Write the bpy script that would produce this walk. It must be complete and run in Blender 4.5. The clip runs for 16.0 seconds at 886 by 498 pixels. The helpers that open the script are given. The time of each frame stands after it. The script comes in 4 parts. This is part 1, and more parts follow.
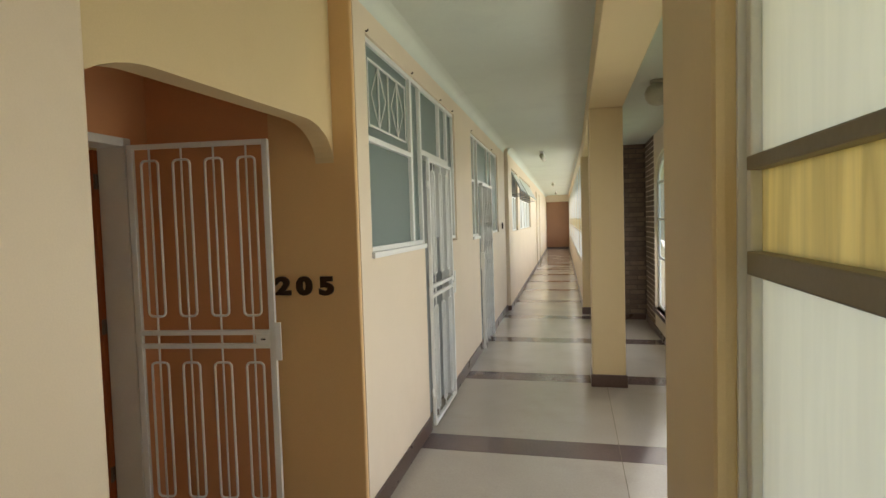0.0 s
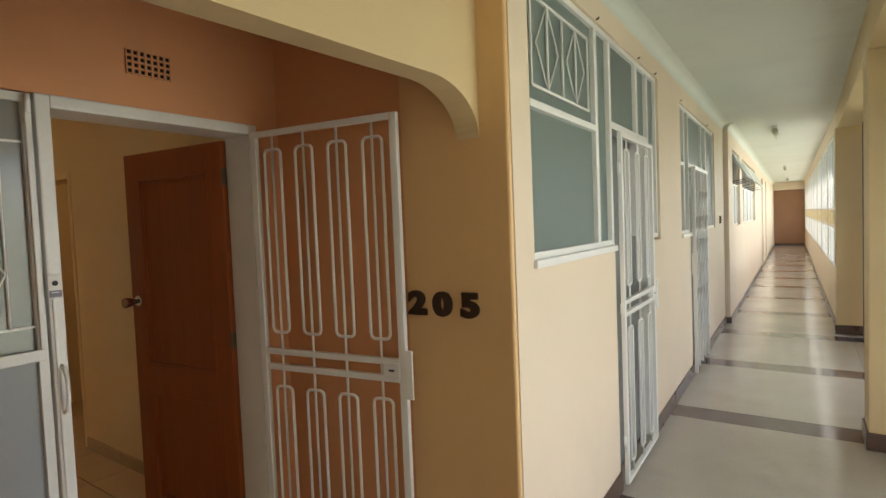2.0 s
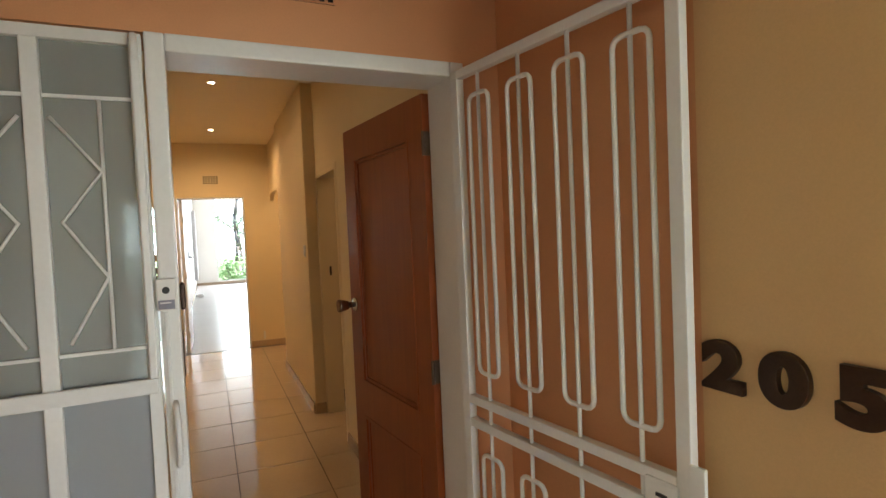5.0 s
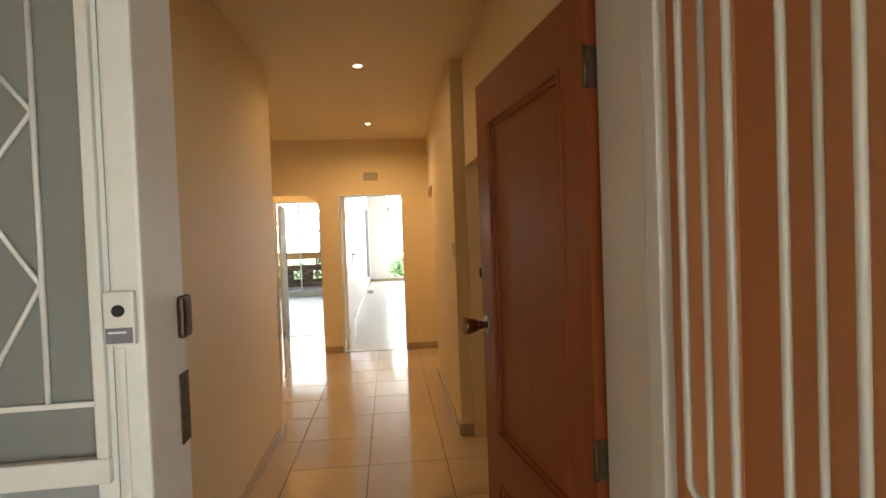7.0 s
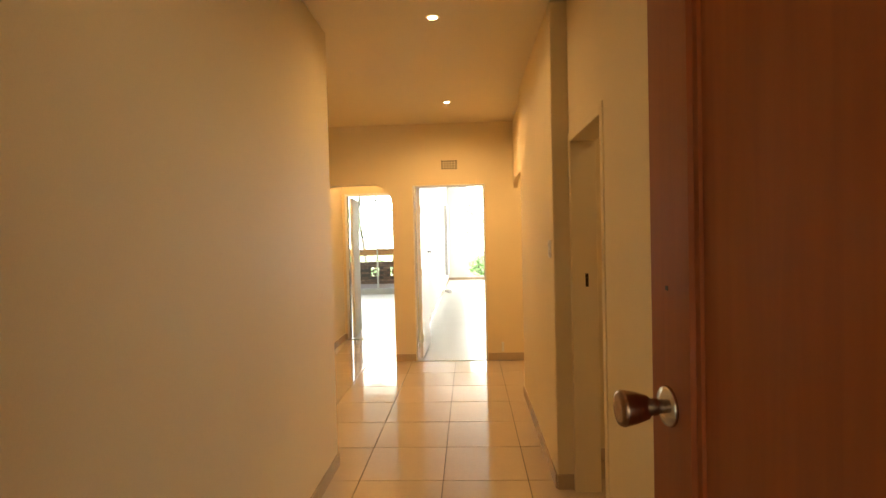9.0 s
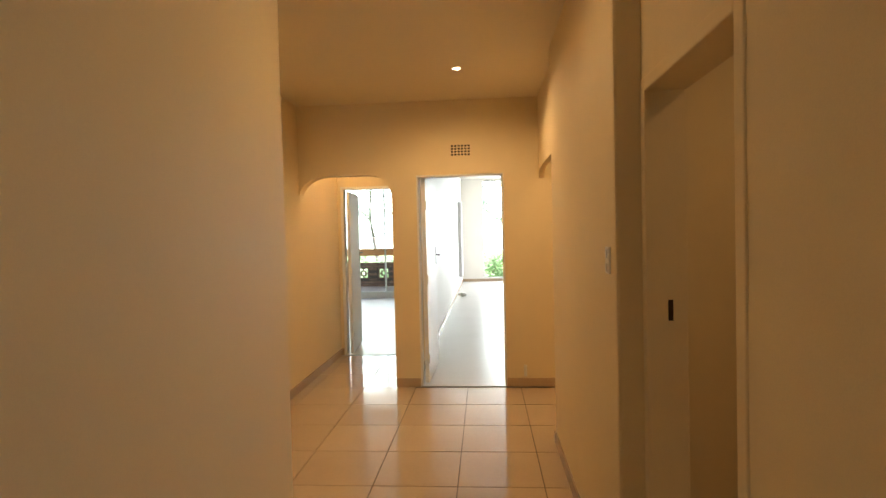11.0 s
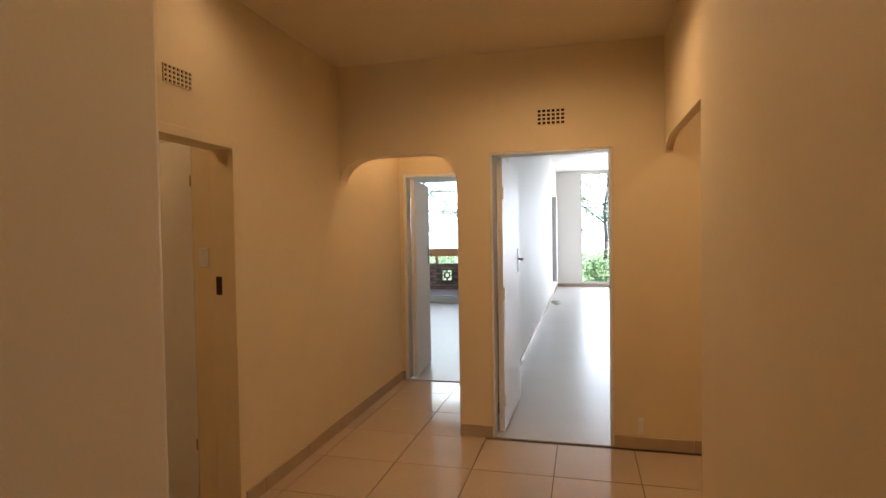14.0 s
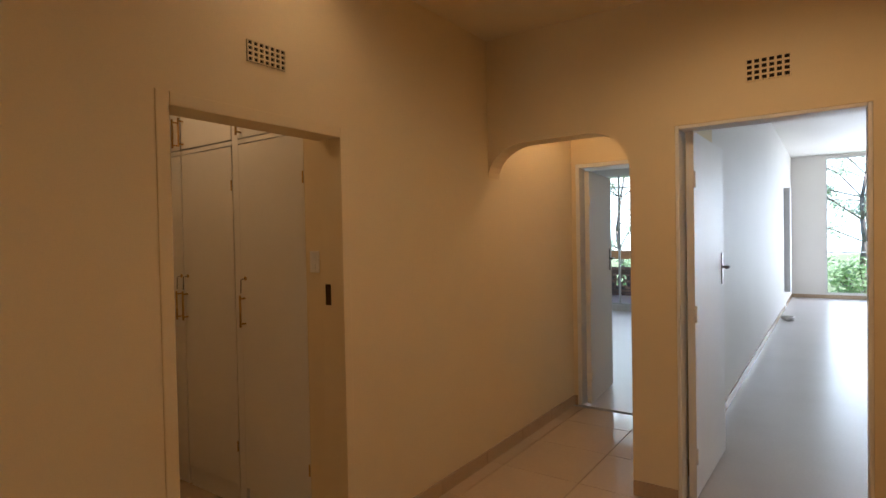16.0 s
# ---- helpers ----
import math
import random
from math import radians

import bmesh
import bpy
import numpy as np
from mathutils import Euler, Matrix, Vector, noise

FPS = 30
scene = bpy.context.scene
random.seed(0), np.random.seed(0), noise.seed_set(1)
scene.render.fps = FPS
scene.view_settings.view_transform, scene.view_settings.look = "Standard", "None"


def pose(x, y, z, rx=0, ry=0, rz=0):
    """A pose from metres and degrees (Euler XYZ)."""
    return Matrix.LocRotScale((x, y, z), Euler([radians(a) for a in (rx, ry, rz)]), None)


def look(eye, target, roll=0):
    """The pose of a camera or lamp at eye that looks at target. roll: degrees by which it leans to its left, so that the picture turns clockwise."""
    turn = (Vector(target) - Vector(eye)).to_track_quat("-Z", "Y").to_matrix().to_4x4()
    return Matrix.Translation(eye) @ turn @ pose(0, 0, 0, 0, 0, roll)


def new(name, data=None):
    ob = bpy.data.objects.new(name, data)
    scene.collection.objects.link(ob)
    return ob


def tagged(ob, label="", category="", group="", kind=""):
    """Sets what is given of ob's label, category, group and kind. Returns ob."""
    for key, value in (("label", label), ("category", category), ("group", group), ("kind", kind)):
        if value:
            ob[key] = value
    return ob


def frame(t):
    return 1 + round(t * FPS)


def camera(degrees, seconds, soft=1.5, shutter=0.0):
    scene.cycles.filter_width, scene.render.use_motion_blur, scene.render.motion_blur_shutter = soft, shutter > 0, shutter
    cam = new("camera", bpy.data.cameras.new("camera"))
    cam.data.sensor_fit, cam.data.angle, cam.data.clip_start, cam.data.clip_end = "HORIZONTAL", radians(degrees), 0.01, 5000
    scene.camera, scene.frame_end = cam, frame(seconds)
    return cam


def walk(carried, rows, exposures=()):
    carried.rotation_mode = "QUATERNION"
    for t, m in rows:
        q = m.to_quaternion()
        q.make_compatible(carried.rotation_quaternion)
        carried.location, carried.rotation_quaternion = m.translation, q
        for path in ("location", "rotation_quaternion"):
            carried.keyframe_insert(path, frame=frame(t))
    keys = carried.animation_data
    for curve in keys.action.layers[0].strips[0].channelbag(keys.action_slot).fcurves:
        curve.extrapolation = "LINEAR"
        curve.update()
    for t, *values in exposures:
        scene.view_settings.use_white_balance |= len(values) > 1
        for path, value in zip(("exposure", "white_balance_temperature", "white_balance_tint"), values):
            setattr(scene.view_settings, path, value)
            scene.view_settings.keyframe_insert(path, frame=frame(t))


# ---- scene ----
cam = camera(77.9, 16.0)
PATH = [
    (0, (1.155, -2.554, 1.553), (0.69, -0.611, 1.456), -1.7),
    (0.5, (1.161, -2.325, 1.555), (0.565, -0.418, 1.46), -1.7),
    (1, (1.126, -2.125, 1.567), (0.362, -0.28, 1.47), -1.8),
    (1.5, (1.063, -1.93, 1.569), (0.117, -0.171, 1.47), -2.0),
    (2, (0.982, -1.744, 1.558), (-0.124, -0.08, 1.467), -2.3),
    (2.5, (0.918, -1.565, 1.555), (-0.328, -0.003, 1.464), -2.3),
    (3, (0.862, -1.374, 1.546), (-0.548, 0.042, 1.455), -2.7),
    (3.5, (0.77, -1.245, 1.537), (-0.778, 0.019, 1.453), -2.8),
    (4, (0.662, -1.112, 1.537), (-0.995, 0.006, 1.465), -2.8),
    (4.2, (0.613, -1.073, 1.537), (-1.077, -0.006, 1.462), -2.8),
    (6.5, (-0.087, -0.637, 1.512), (-2.042, -0.221, 1.462), -1.9),
    (7, (-0.263, -0.596, 1.504), (-2.244, -0.326, 1.455), -2.1),
    (7.5, (-0.439, -0.555, 1.509), (-2.432, -0.404, 1.462), -1.9),
    (8, (-0.656, -0.534, 1.508), (-2.655, -0.472, 1.458), -1.7),
    (8.5, (-0.891, -0.562, 1.496), (-2.89, -0.549, 1.447), -1.7),
    (9, (-1.13, -0.564, 1.489), (-3.129, -0.582, 1.44), -1.4),
    (11.5, (-2.526, -0.513, 1.516), (-4.523, -0.601, 1.457), -1.3),
    (12, (-2.789, -0.543, 1.518), (-4.785, -0.65, 1.456), -1.1),
    (12.5, (-3.038, -0.567, 1.511), (-5.033, -0.699, 1.452), -1.1),
    (13, (-3.249, -0.528, 1.511), (-5.241, -0.698, 1.453), -1.0),
    (13.5, (-3.449, -0.488, 1.513), (-5.429, -0.769, 1.454), -0.9),
    (14, (-3.649, -0.471, 1.5), (-5.604, -0.89, 1.448), -0.9),
    (14.5, (-3.847, -0.45, 1.503), (-5.763, -1.023, 1.456), -1.0),
    (15, (-4.045, -0.413, 1.508), (-5.906, -1.144, 1.467), -0.9),
    (15.5, (-4.228, -0.394, 1.495), (-6.002, -1.315, 1.46), -1.1),
    (16, (-4.42, -0.4, 1.498), (-6.095, -1.491, 1.461), -1.1),
]
walk(cam, [(t, look(eye, target, roll)) for t, eye, target, roll in PATH],
     [(0, 1.17, 6450, 10), (1.0, 1.3, 6400, 10), (1.5, 1.4, 6400, 10), (2.5, 1.5, 6250, 10), (3.5, 1.58, 6100, 10), (4.2, 1.7, 6050, 10), (6.3, 2.05, 6200, 9), (7, 2.02, 6400, 8), (8.5, 2.40, 7000, 7), (9.2, 2.42, 7200, 7),
      (11.5, 1.82, 6000, 7), (12.5, 1.61, 5750, 9), (13.5, 1.42, 5800, 12), (14.5, 1.33, 5850, 15), (16, 1.1, 5550, 13)])

# ---- world, sun, lights ----
world = bpy.data.worlds.new("sky")
scene.world = world
world.use_nodes = True
wn = world.node_tree
sky = wn.nodes.new("ShaderNodeTexSky")
sky.sky_type = "NISHITA"
sky.sun_disc = False
sky.sun_elevation = radians(64)
sky.sun_rotation = radians(4)
wn.nodes["Background"].inputs[1].default_value = 0.15
wn.links.new(sky.outputs[0], wn.nodes["Background"].inputs[0])

sun = new("sun", bpy.data.lights.new("sun", "SUN"))
sun.data.energy = 5.0
sun.data.angle = radians(0.6)
sun.data.color = (1.0, 0.95, 0.86)
sun.matrix_world = look((0, 0, 30), (-1, -14, 0))


def window_light(name, eye, target, w, h, watts, color):
    """Sky light standing in an opening."""
    d = bpy.data.lights.new(name, "AREA")
    d.shape, d.size, d.size_y, d.energy, d.color = "RECTANGLE", w, h, watts, color
    ob = new(name, d)
    ob.matrix_world = look(eye, target)
    return ob


# the flat stands a little askew to the corridor, turned about its entrance
FLAT = Matrix.Translation((-1.2, -0.6, 0)) @ Matrix.Rotation(radians(-2.2), 4, "Z") @ Matrix.Translation((1.2, 0.6, 0))
DAY = (1.0, 0.94, 0.85)
COOL = (0.96, 0.955, 1.0)
window_light("skylight_entrance_window", (1.45, -3.0, 1.5), (0, -3.0, 1.5), 3.2, 1.9, 3.0, DAY)
window_light("skylight_arched_window", (2.24, 4.3, 1.3), (0, 4.3, 0.3), 1.7, 1.8, 8, DAY)
window_light("skylight_arched_window_near", (2.24, 0.55, 1.3), (0, 0.55, 0.3), 1.7, 1.8, 10.5, DAY)
window_light("skylight_corridor_windows", (1.17, 16.8, 1.65), (0, 16.8, 1.55), 18, 1.7, 75, DAY).rotation_euler.z += 0.019
living_light = window_light("skylight_living_room", (-19.3, 1.2, 1.5), (-10, 1.2, 1.5), 3.4, 2.6, 58, COOL)
living_light.matrix_world = FLAT @ living_light.matrix_world
bedroom_light = window_light("skylight_bedroom", (-15.2, -3.4, 1.4), (-9, -3.4, 1.4), 2.9, 2.4, 7, COOL)
bedroom_light.matrix_world = FLAT @ bedroom_light.matrix_world


# ---- materials ----
def mat(name, color, rough=0.6, vary=0.06, scale=3.0, grain=120.0, bump=0.08, metal=0.0, coat=0.0, dirt=None, island=False, rand=0.0, spec=0.5, wear=0.03):
    m = bpy.data.materials.new(name)
    m.use_nodes = True
    t = m.node_tree
    b = t.nodes["Principled BSDF"]
    b.inputs["Roughness"].default_value = rough
    b.inputs["Metallic"].default_value = metal
    b.inputs["Coat Weight"].default_value = coat
    b.inputs["Specular IOR Level"].default_value = spec
    co = t.nodes.new("ShaderNodeTexCoord")
    geo = t.nodes.new("ShaderNodeNewGeometry")
    big = t.nodes.new("ShaderNodeTexNoise")
    big.inputs["Scale"].default_value = scale
    big.inputs["Detail"].default_value = 5
    fine = t.nodes.new("ShaderNodeTexNoise")
    fine.inputs["Scale"].default_value = grain
    fine.inputs["Detail"].default_value = 3
    t.links.new(geo.outputs["Position"], big.inputs["Vector"])
    t.links.new(geo.outputs["Position"], fine.inputs["Vector"])
    ramp = t.nodes.new("ShaderNodeMapRange")
    ramp.inputs["From Min"].default_value, ramp.inputs["From Max"].default_value = 0.3, 0.7
    ramp.inputs["To Min"].default_value, ramp.inputs["To Max"].default_value = 1 - vary, 1 + vary
    t.links.new(big.outputs["Fac"], ramp.inputs["Value"])
    ramp2 = t.nodes.new("ShaderNodeMapRange")
    ramp2.inputs["From Min"].default_value, ramp2.inputs["From Max"].default_value = 0.3, 0.7
    ramp2.inputs["To Min"].default_value, ramp2.inputs["To Max"].default_value = 1 - vary * 0.6, 1 + vary * 0.6
    t.links.new(fine.outputs["Fac"], ramp2.inputs["Value"])
    mul = t.nodes.new("ShaderNodeMath")
    mul.operation = "MULTIPLY"
    t.links.new(ramp.outputs[0], mul.inputs[0])
    t.links.new(ramp2.outputs[0], mul.inputs[1])
    last = mul
    if rand:
        info = t.nodes.new("ShaderNodeObjectInfo")
        r3 = t.nodes.new("ShaderNodeMapRange")
        r3.inputs["To Min"].default_value, r3.inputs["To Max"].default_value = 1 - rand, 1 + rand
        t.links.new((geo.outputs["Random Per Island"] if island else info.outputs["Random"]), r3.inputs["Value"])
        m2 = t.nodes.new("ShaderNodeMath")
        m2.operation = "MULTIPLY"
        t.links.new(last.outputs[0], m2.inputs[0])
        t.links.new(r3.outputs[0], m2.inputs[1])
        last = m2
    mix = t.nodes.new("ShaderNodeVectorMath")
    mix.operation = "SCALE"
    mix.inputs[0].default_value = color
    t.links.new(last.outputs[0], mix.inputs["Scale"])
    out = mix.outputs[0]
    if dirt:
        dn = t.nodes.new("ShaderNodeTexNoise")
        dn.inputs["Scale"].default_value = 1.7
        dn.inputs["Detail"].default_value = 8
        dn.inputs["Roughness"].default_value = 0.7
        t.links.new(geo.outputs["Position"], dn.inputs["Vector"])
        dr = t.nodes.new("ShaderNodeMapRange")
        dr.inputs["From Min"].default_value, dr.inputs["From Max"].default_value = 0.52, 0.75
        dr.inputs["To Max"].default_value = dirt[1]
        t.links.new(dn.outputs["Fac"], dr.inputs["Value"])
        dm = t.nodes.new("ShaderNodeMix")
        dm.data_type = "RGBA"
        dm.inputs["B"].default_value = (*dirt[0], 1)
        t.links.new(dr.outputs[0], dm.inputs["Factor"])
        t.links.new(out, dm.inputs["A"])
        out = dm.outputs["Result"]
    t.links.new(out, b.inputs["Base Color"])
    rr = t.nodes.new("ShaderNodeMapRange")
    rr.inputs["To Min"].default_value, rr.inputs["To Max"].default_value = max(0.02, rough - wear), min(1, rough + wear)
    t.links.new(big.outputs["Fac"], rr.inputs["Value"])
    t.links.new(rr.outputs[0], b.inputs["Roughness"])
    if bump:
        bn = t.nodes.new("ShaderNodeBump")
        bn.inputs["Strength"].default_value = bump
        bn.inputs["Distance"].default_value = 0.004
        t.links.new(fine.outputs["Fac"], bn.inputs["Height"])
        t.links.new(bn.outputs[0], b.inputs["Normal"])
    return m


def glass(name, color=(1, 1, 1), rough=0.0, mix=0.0, diffuse=(0.5, 0.55, 0.52), ripple=0.0):
    """Window glass; mix adds the milky body of obscure glass."""
    m = bpy.data.materials.new(name)
    m.use_nodes = True
    t = m.node_tree
    b = t.nodes["Principled BSDF"]
    b.inputs["Base Color"].default_value = (*color, 1)
    b.inputs["Roughness"].default_value = rough
    b.inputs["Transmission Weight"].default_value = 1 - mix
    b.inputs["IOR"].default_value = 1.45 if rough else 1.1
    if mix:
        b.inputs["Base Color"].default_value = (*diffuse, 1)
    if ripple:
        geo = t.nodes.new("ShaderNodeNewGeometry")
        n = t.nodes.new("ShaderNodeTexNoise")
        n.inputs["Scale"].default_value = 18
        mp = t.nodes.new("ShaderNodeMapping")
        mp.inputs["Scale"].default_value = (1, 1, 0.12)
        t.links.new(geo.outputs["Position"], mp.inputs["Vector"])
        t.links.new(mp.outputs[0], n.inputs["Vector"])
        bn = t.nodes.new("ShaderNodeBump")
        bn.inputs["Strength"].default_value = ripple
        bn.inputs["Distance"].default_value = 0.02
        t.links.new(n.outputs["Fac"], bn.inputs["Height"])
        t.links.new(bn.outputs[0], b.inputs["Normal"])
    return m


def backlit(m, color, share, streak):
    """Obscure glass that daylight shines through, with wavy upright reeds."""
    t = m.node_tree
    tr = t.nodes.new("ShaderNodeBsdfTranslucent")
    geo = t.nodes.new("ShaderNodeNewGeometry")
    mp = t.nodes.new("ShaderNodeMapping")
    mp.inputs["Scale"].default_value = (26, 26, 2.2)
    n = t.nodes.new("ShaderNodeTexNoise")
    n.inputs["Scale"].default_value = 1.0
    n.inputs["Detail"].default_value = 3
    n.inputs["Distortion"].default_value = 0.8
    r = t.nodes.new("ShaderNodeMapRange")
    r.inputs["From Min"].default_value, r.inputs["From Max"].default_value = 0.35, 0.65
    r.inputs["To Min"].default_value, r.inputs["To Max"].default_value = 1 - streak, 1.0
    sc = t.nodes.new("ShaderNodeVectorMath")
    sc.operation = "SCALE"
    sc.inputs[0].default_value = color
    t.links.new(geo.outputs["Position"], mp.inputs["Vector"])
    t.links.new(mp.outputs[0], n.inputs["Vector"])
    t.links.new(n.outputs["Fac"], r.inputs["Value"])
    t.links.new(r.outputs[0], sc.inputs["Scale"])
    t.links.new(sc.outputs[0], tr.inputs["Color"])
    mx = t.nodes.new("ShaderNodeMixShader")
    mx.inputs[0].default_value = share
    t.links.new(t.nodes["Principled BSDF"].outputs[0], mx.inputs[1])
    t.links.new(tr.outputs[0], mx.inputs[2])
    t.links.new(mx.outputs[0], t.nodes["Material Output"].inputs["Surface"])
    return m


def wood(name, dark, light, rough=0.3):
    m = mat(name, light, rough, 0.08, 2.0, 60, 0.05)
    t = m.node_tree
    b = t.nodes["Principled BSDF"]
    geo = t.nodes.new("ShaderNodeTexCoord")
    mp = t.nodes.new("ShaderNodeMapping")
    mp.inputs["Scale"].default_value = (14, 14, 0.7)
    n = t.nodes.new("ShaderNodeTexNoise")
    n.inputs["Scale"].default_value = 3
    n.inputs["Detail"].default_value = 7
    n.inputs["Distortion"].default_value = 0.6
    t.links.new(geo.outputs["Object"], mp.inputs["Vector"])
    t.links.new(mp.outputs[0], n.inputs["Vector"])
    ramp = t.nodes.new("ShaderNodeValToRGB")
    ramp.color_ramp.elements[0].position, ramp.color_ramp.elements[1].position = 0.2, 0.85
    ramp.color_ramp.elements[0].color, ramp.color_ramp.elements[1].color = (*dark, 1), (*light, 1)
    t.links.new(n.outputs["Fac"], ramp.inputs["Fac"])
    t.links.new(ramp.outputs[0], b.inputs["Base Color"])
    return m


def leafy(m, color):
    """Let light shine through thin leaves."""
    t = m.node_tree
    b = t.nodes["Principled BSDF"]
    tr = t.nodes.new("ShaderNodeBsdfTranslucent")
    tr.inputs["Color"].default_value = (*color, 1)
    mx = t.nodes.new("ShaderNodeMixShader")
    mx.inputs[0].default_value = 0.5
    t.links.new(b.outputs[0], mx.inputs[1])
    t.links.new(tr.outputs[0], mx.inputs[2])
    t.links.new(mx.outputs[0], t.nodes["Material Output"].inputs["Surface"])
    return m


def glow(name, color, power):
    m = bpy.data.materials.new(name)
    m.use_nodes = True
    b = m.node_tree.nodes["Principled BSDF"]
    b.inputs["Emission Color"].default_value = (*color, 1)
    b.inputs["Emission Strength"].default_value = power
    return m


CREAM = mat("cream_wall_paint", (0.76, 0.64, 0.49), 0.55, 0.035, 1.2, 220, 0.12, dirt=((0.55, 0.43, 0.27), 0.18))
OCHRE = mat("ochre_cream_paint", (0.68, 0.53, 0.30), 0.5, 0.04, 1.2, 220, 0.12, dirt=((0.5, 0.36, 0.18), 0.2))
PEACH = mat("peach_wall_tone", (0.70, 0.34, 0.155), 0.55, 0.04, 1.2, 220, 0.12, dirt=((0.5, 0.26, 0.11), 0.2))
PIER = mat("apricot_pier_tone", (0.74, 0.48, 0.225), 0.55, 0.04, 1.2, 220, 0.12, dirt=((0.52, 0.3, 0.13), 0.2))
HALL = mat("ivory_hall_paint", (0.80, 0.67, 0.43), 0.68, 0.03, 1.0, 240, 0.1, dirt=((0.68, 0.52, 0.3), 0.15))
WHITEWALL = mat("white_room_paint", (0.83, 0.80, 0.74), 0.55, 0.02, 1.0, 240, 0.08)
CEIL = mat("white_ceiling_paint", (0.69, 0.73, 0.66), 0.6, 0.04, 0.8, 160, 0.08, dirt=((0.52, 0.53, 0.49), 0.3))
HALLCEIL = mat("hall_ceiling_paint", (0.80, 0.70, 0.50), 0.6, 0.02, 0.8, 160, 0.06)
WHITE = mat("white_enamel", (0.80, 0.80, 0.77), 0.32, 0.03, 4, 90, 0.05, dirt=((0.6, 0.57, 0.5), 0.25))
DOORWHITE = mat("white_door_enamel", (0.82, 0.80, 0.76), 0.42, 0.02, 3, 90, 0.0)
BROWNSKIRT = mat("dark_brown_polished_skirting", (0.085, 0.05, 0.04), 0.28, 0.15, 5, 60, 0.06)
FLOOR_A = mat("polished_grey_screed", (0.42, 0.38, 0.325), 0.17, 0.07, 1.6, 70, 0.03, dirt=((0.28, 0.24, 0.2), 0.35), rand=0.04)
FLOOR_B = mat("polished_brown_band", (0.13, 0.095, 0.09), 0.12, 0.12, 3, 70, 0.03, rand=0.06)
TILE = mat("cream_ceramic_tile", (0.55, 0.43, 0.305), 0.1, 0.03, 2.5, 40, 0.01, rand=0.035, coat=0.3)
GROUT = mat("tile_grout", (0.16, 0.12, 0.085), 0.8, 0.15, 6, 150, 0.1)
SKIRT = mat("beige_tile_skirting", (0.49, 0.37, 0.245), 0.25, 0.05, 4, 60, 0.03, rand=0.05)
VINYL = mat("pale_grey_vinyl", (0.54, 0.52, 0.51), 0.3, 0.05, 1.2, 60, 0.03, dirt=((0.42, 0.41, 0.37), 0.3))
MAHOGANY = wood("red_mahogany", (0.26, 0.058, 0.012), (0.36, 0.088, 0.018), 0.42)
BRONZE = mat("dark_bronze", (0.06, 0.035, 0.022), 0.4, 0.2, 12, 120, 0.1, metal=0.6)
CHROME = mat("worn_chrome", (0.6, 0.57, 0.52), 0.22, 0.1, 20, 120, 0.03, metal=1.0)
KNOB = mat("bronze_chrome_knob", (0.30, 0.20, 0.14), 0.22, 0.15, 20, 120, 0.02, metal=1.0)
GREYDOOR = mat("grey_door_paint", (0.17, 0.18, 0.175), 0.4, 0.04, 3, 90, 0.04)
HINGE = mat("worn_dark_steel", (0.17, 0.12, 0.085), 0.5, 0.2, 20, 120, 0.05, metal=0.8)
BRASS = mat("aged_brass", (0.55, 0.36, 0.14), 0.3, 0.15, 20, 120, 0.05, metal=1.0)
STEEL = mat("brushed_steel", (0.22, 0.21, 0.20), 0.35, 0.08, 20, 120, 0.04, metal=1.0)
BLACK = mat("black_plastic", (0.015, 0.014, 0.014), 0.4, 0.1, 10, 100, 0.0)
GREYP = mat("grey_label", (0.22, 0.22, 0.27), 0.5, 0.1, 10, 100, 0.0)
HOLESHADE = mat("vent_hole_shade", (0.012, 0.008, 0.006), 0.9, 0.1, 10, 100, 0.0)
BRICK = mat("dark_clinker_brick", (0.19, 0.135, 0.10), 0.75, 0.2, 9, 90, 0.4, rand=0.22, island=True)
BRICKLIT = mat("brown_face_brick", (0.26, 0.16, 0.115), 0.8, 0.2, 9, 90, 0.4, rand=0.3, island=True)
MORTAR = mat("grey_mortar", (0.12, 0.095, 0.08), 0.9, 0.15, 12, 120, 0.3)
TERRA = mat("terracotta_paint", (0.36, 0.185, 0.10), 0.55, 0.06, 2, 120, 0.1)
RAILPAINT = mat("orange_rail_paint", (0.62, 0.30, 0.12), 0.5, 0.05, 2, 120, 0.08)
BALCFLOOR = mat("lilac_balcony_floor", (0.50, 0.40, 0.40), 0.3, 0.06, 2, 80, 0.03)
LEAF = mat("tree_leaf", (0.15, 0.20, 0.11), 0.55, 0.3, 2, 30, 0.0, rand=0.5, island=True)
SHRUB = mat("shrub_leaf", (0.17, 0.27, 0.09), 0.55, 0.3, 2, 30, 0.0, rand=0.5, island=True)
leafy(LEAF, (0.74, 0.86, 0.68))
leafy(SHRUB, (0.62, 0.78, 0.5))
BARK = mat("tree_bark", (0.24, 0.20, 0.17), 0.9, 0.3, 6, 40, 0.6)
GRASS = mat("garden_grass", (0.15, 0.19, 0.08), 0.9, 0.3, 0.6, 20, 0.5)
CLEAR = glass("clear_window_glass")
FROST = glass("obscure_window_glass", rough=0.45, mix=0.62, diffuse=(0.27, 0.34, 0.32))
# pale copy of FROST: the far panes' caught daylight is put into the colour
PALE = glass("obscure_glass_lit_pale", rough=0.4, mix=0.8, diffuse=(0.72, 0.76, 0.74))
MILK = glass("ribbed_obscure_glass", rough=0.5, mix=0.35, diffuse=(0.85, 0.78, 0.66), ripple=0.3)
AMBER = glass("amber_ribbed_glass", rough=0.4, mix=0.35, diffuse=(0.78, 0.52, 0.25), ripple=0.9)
backlit(MILK, (1.0, 0.885, 0.785), 0.84, 0.05)
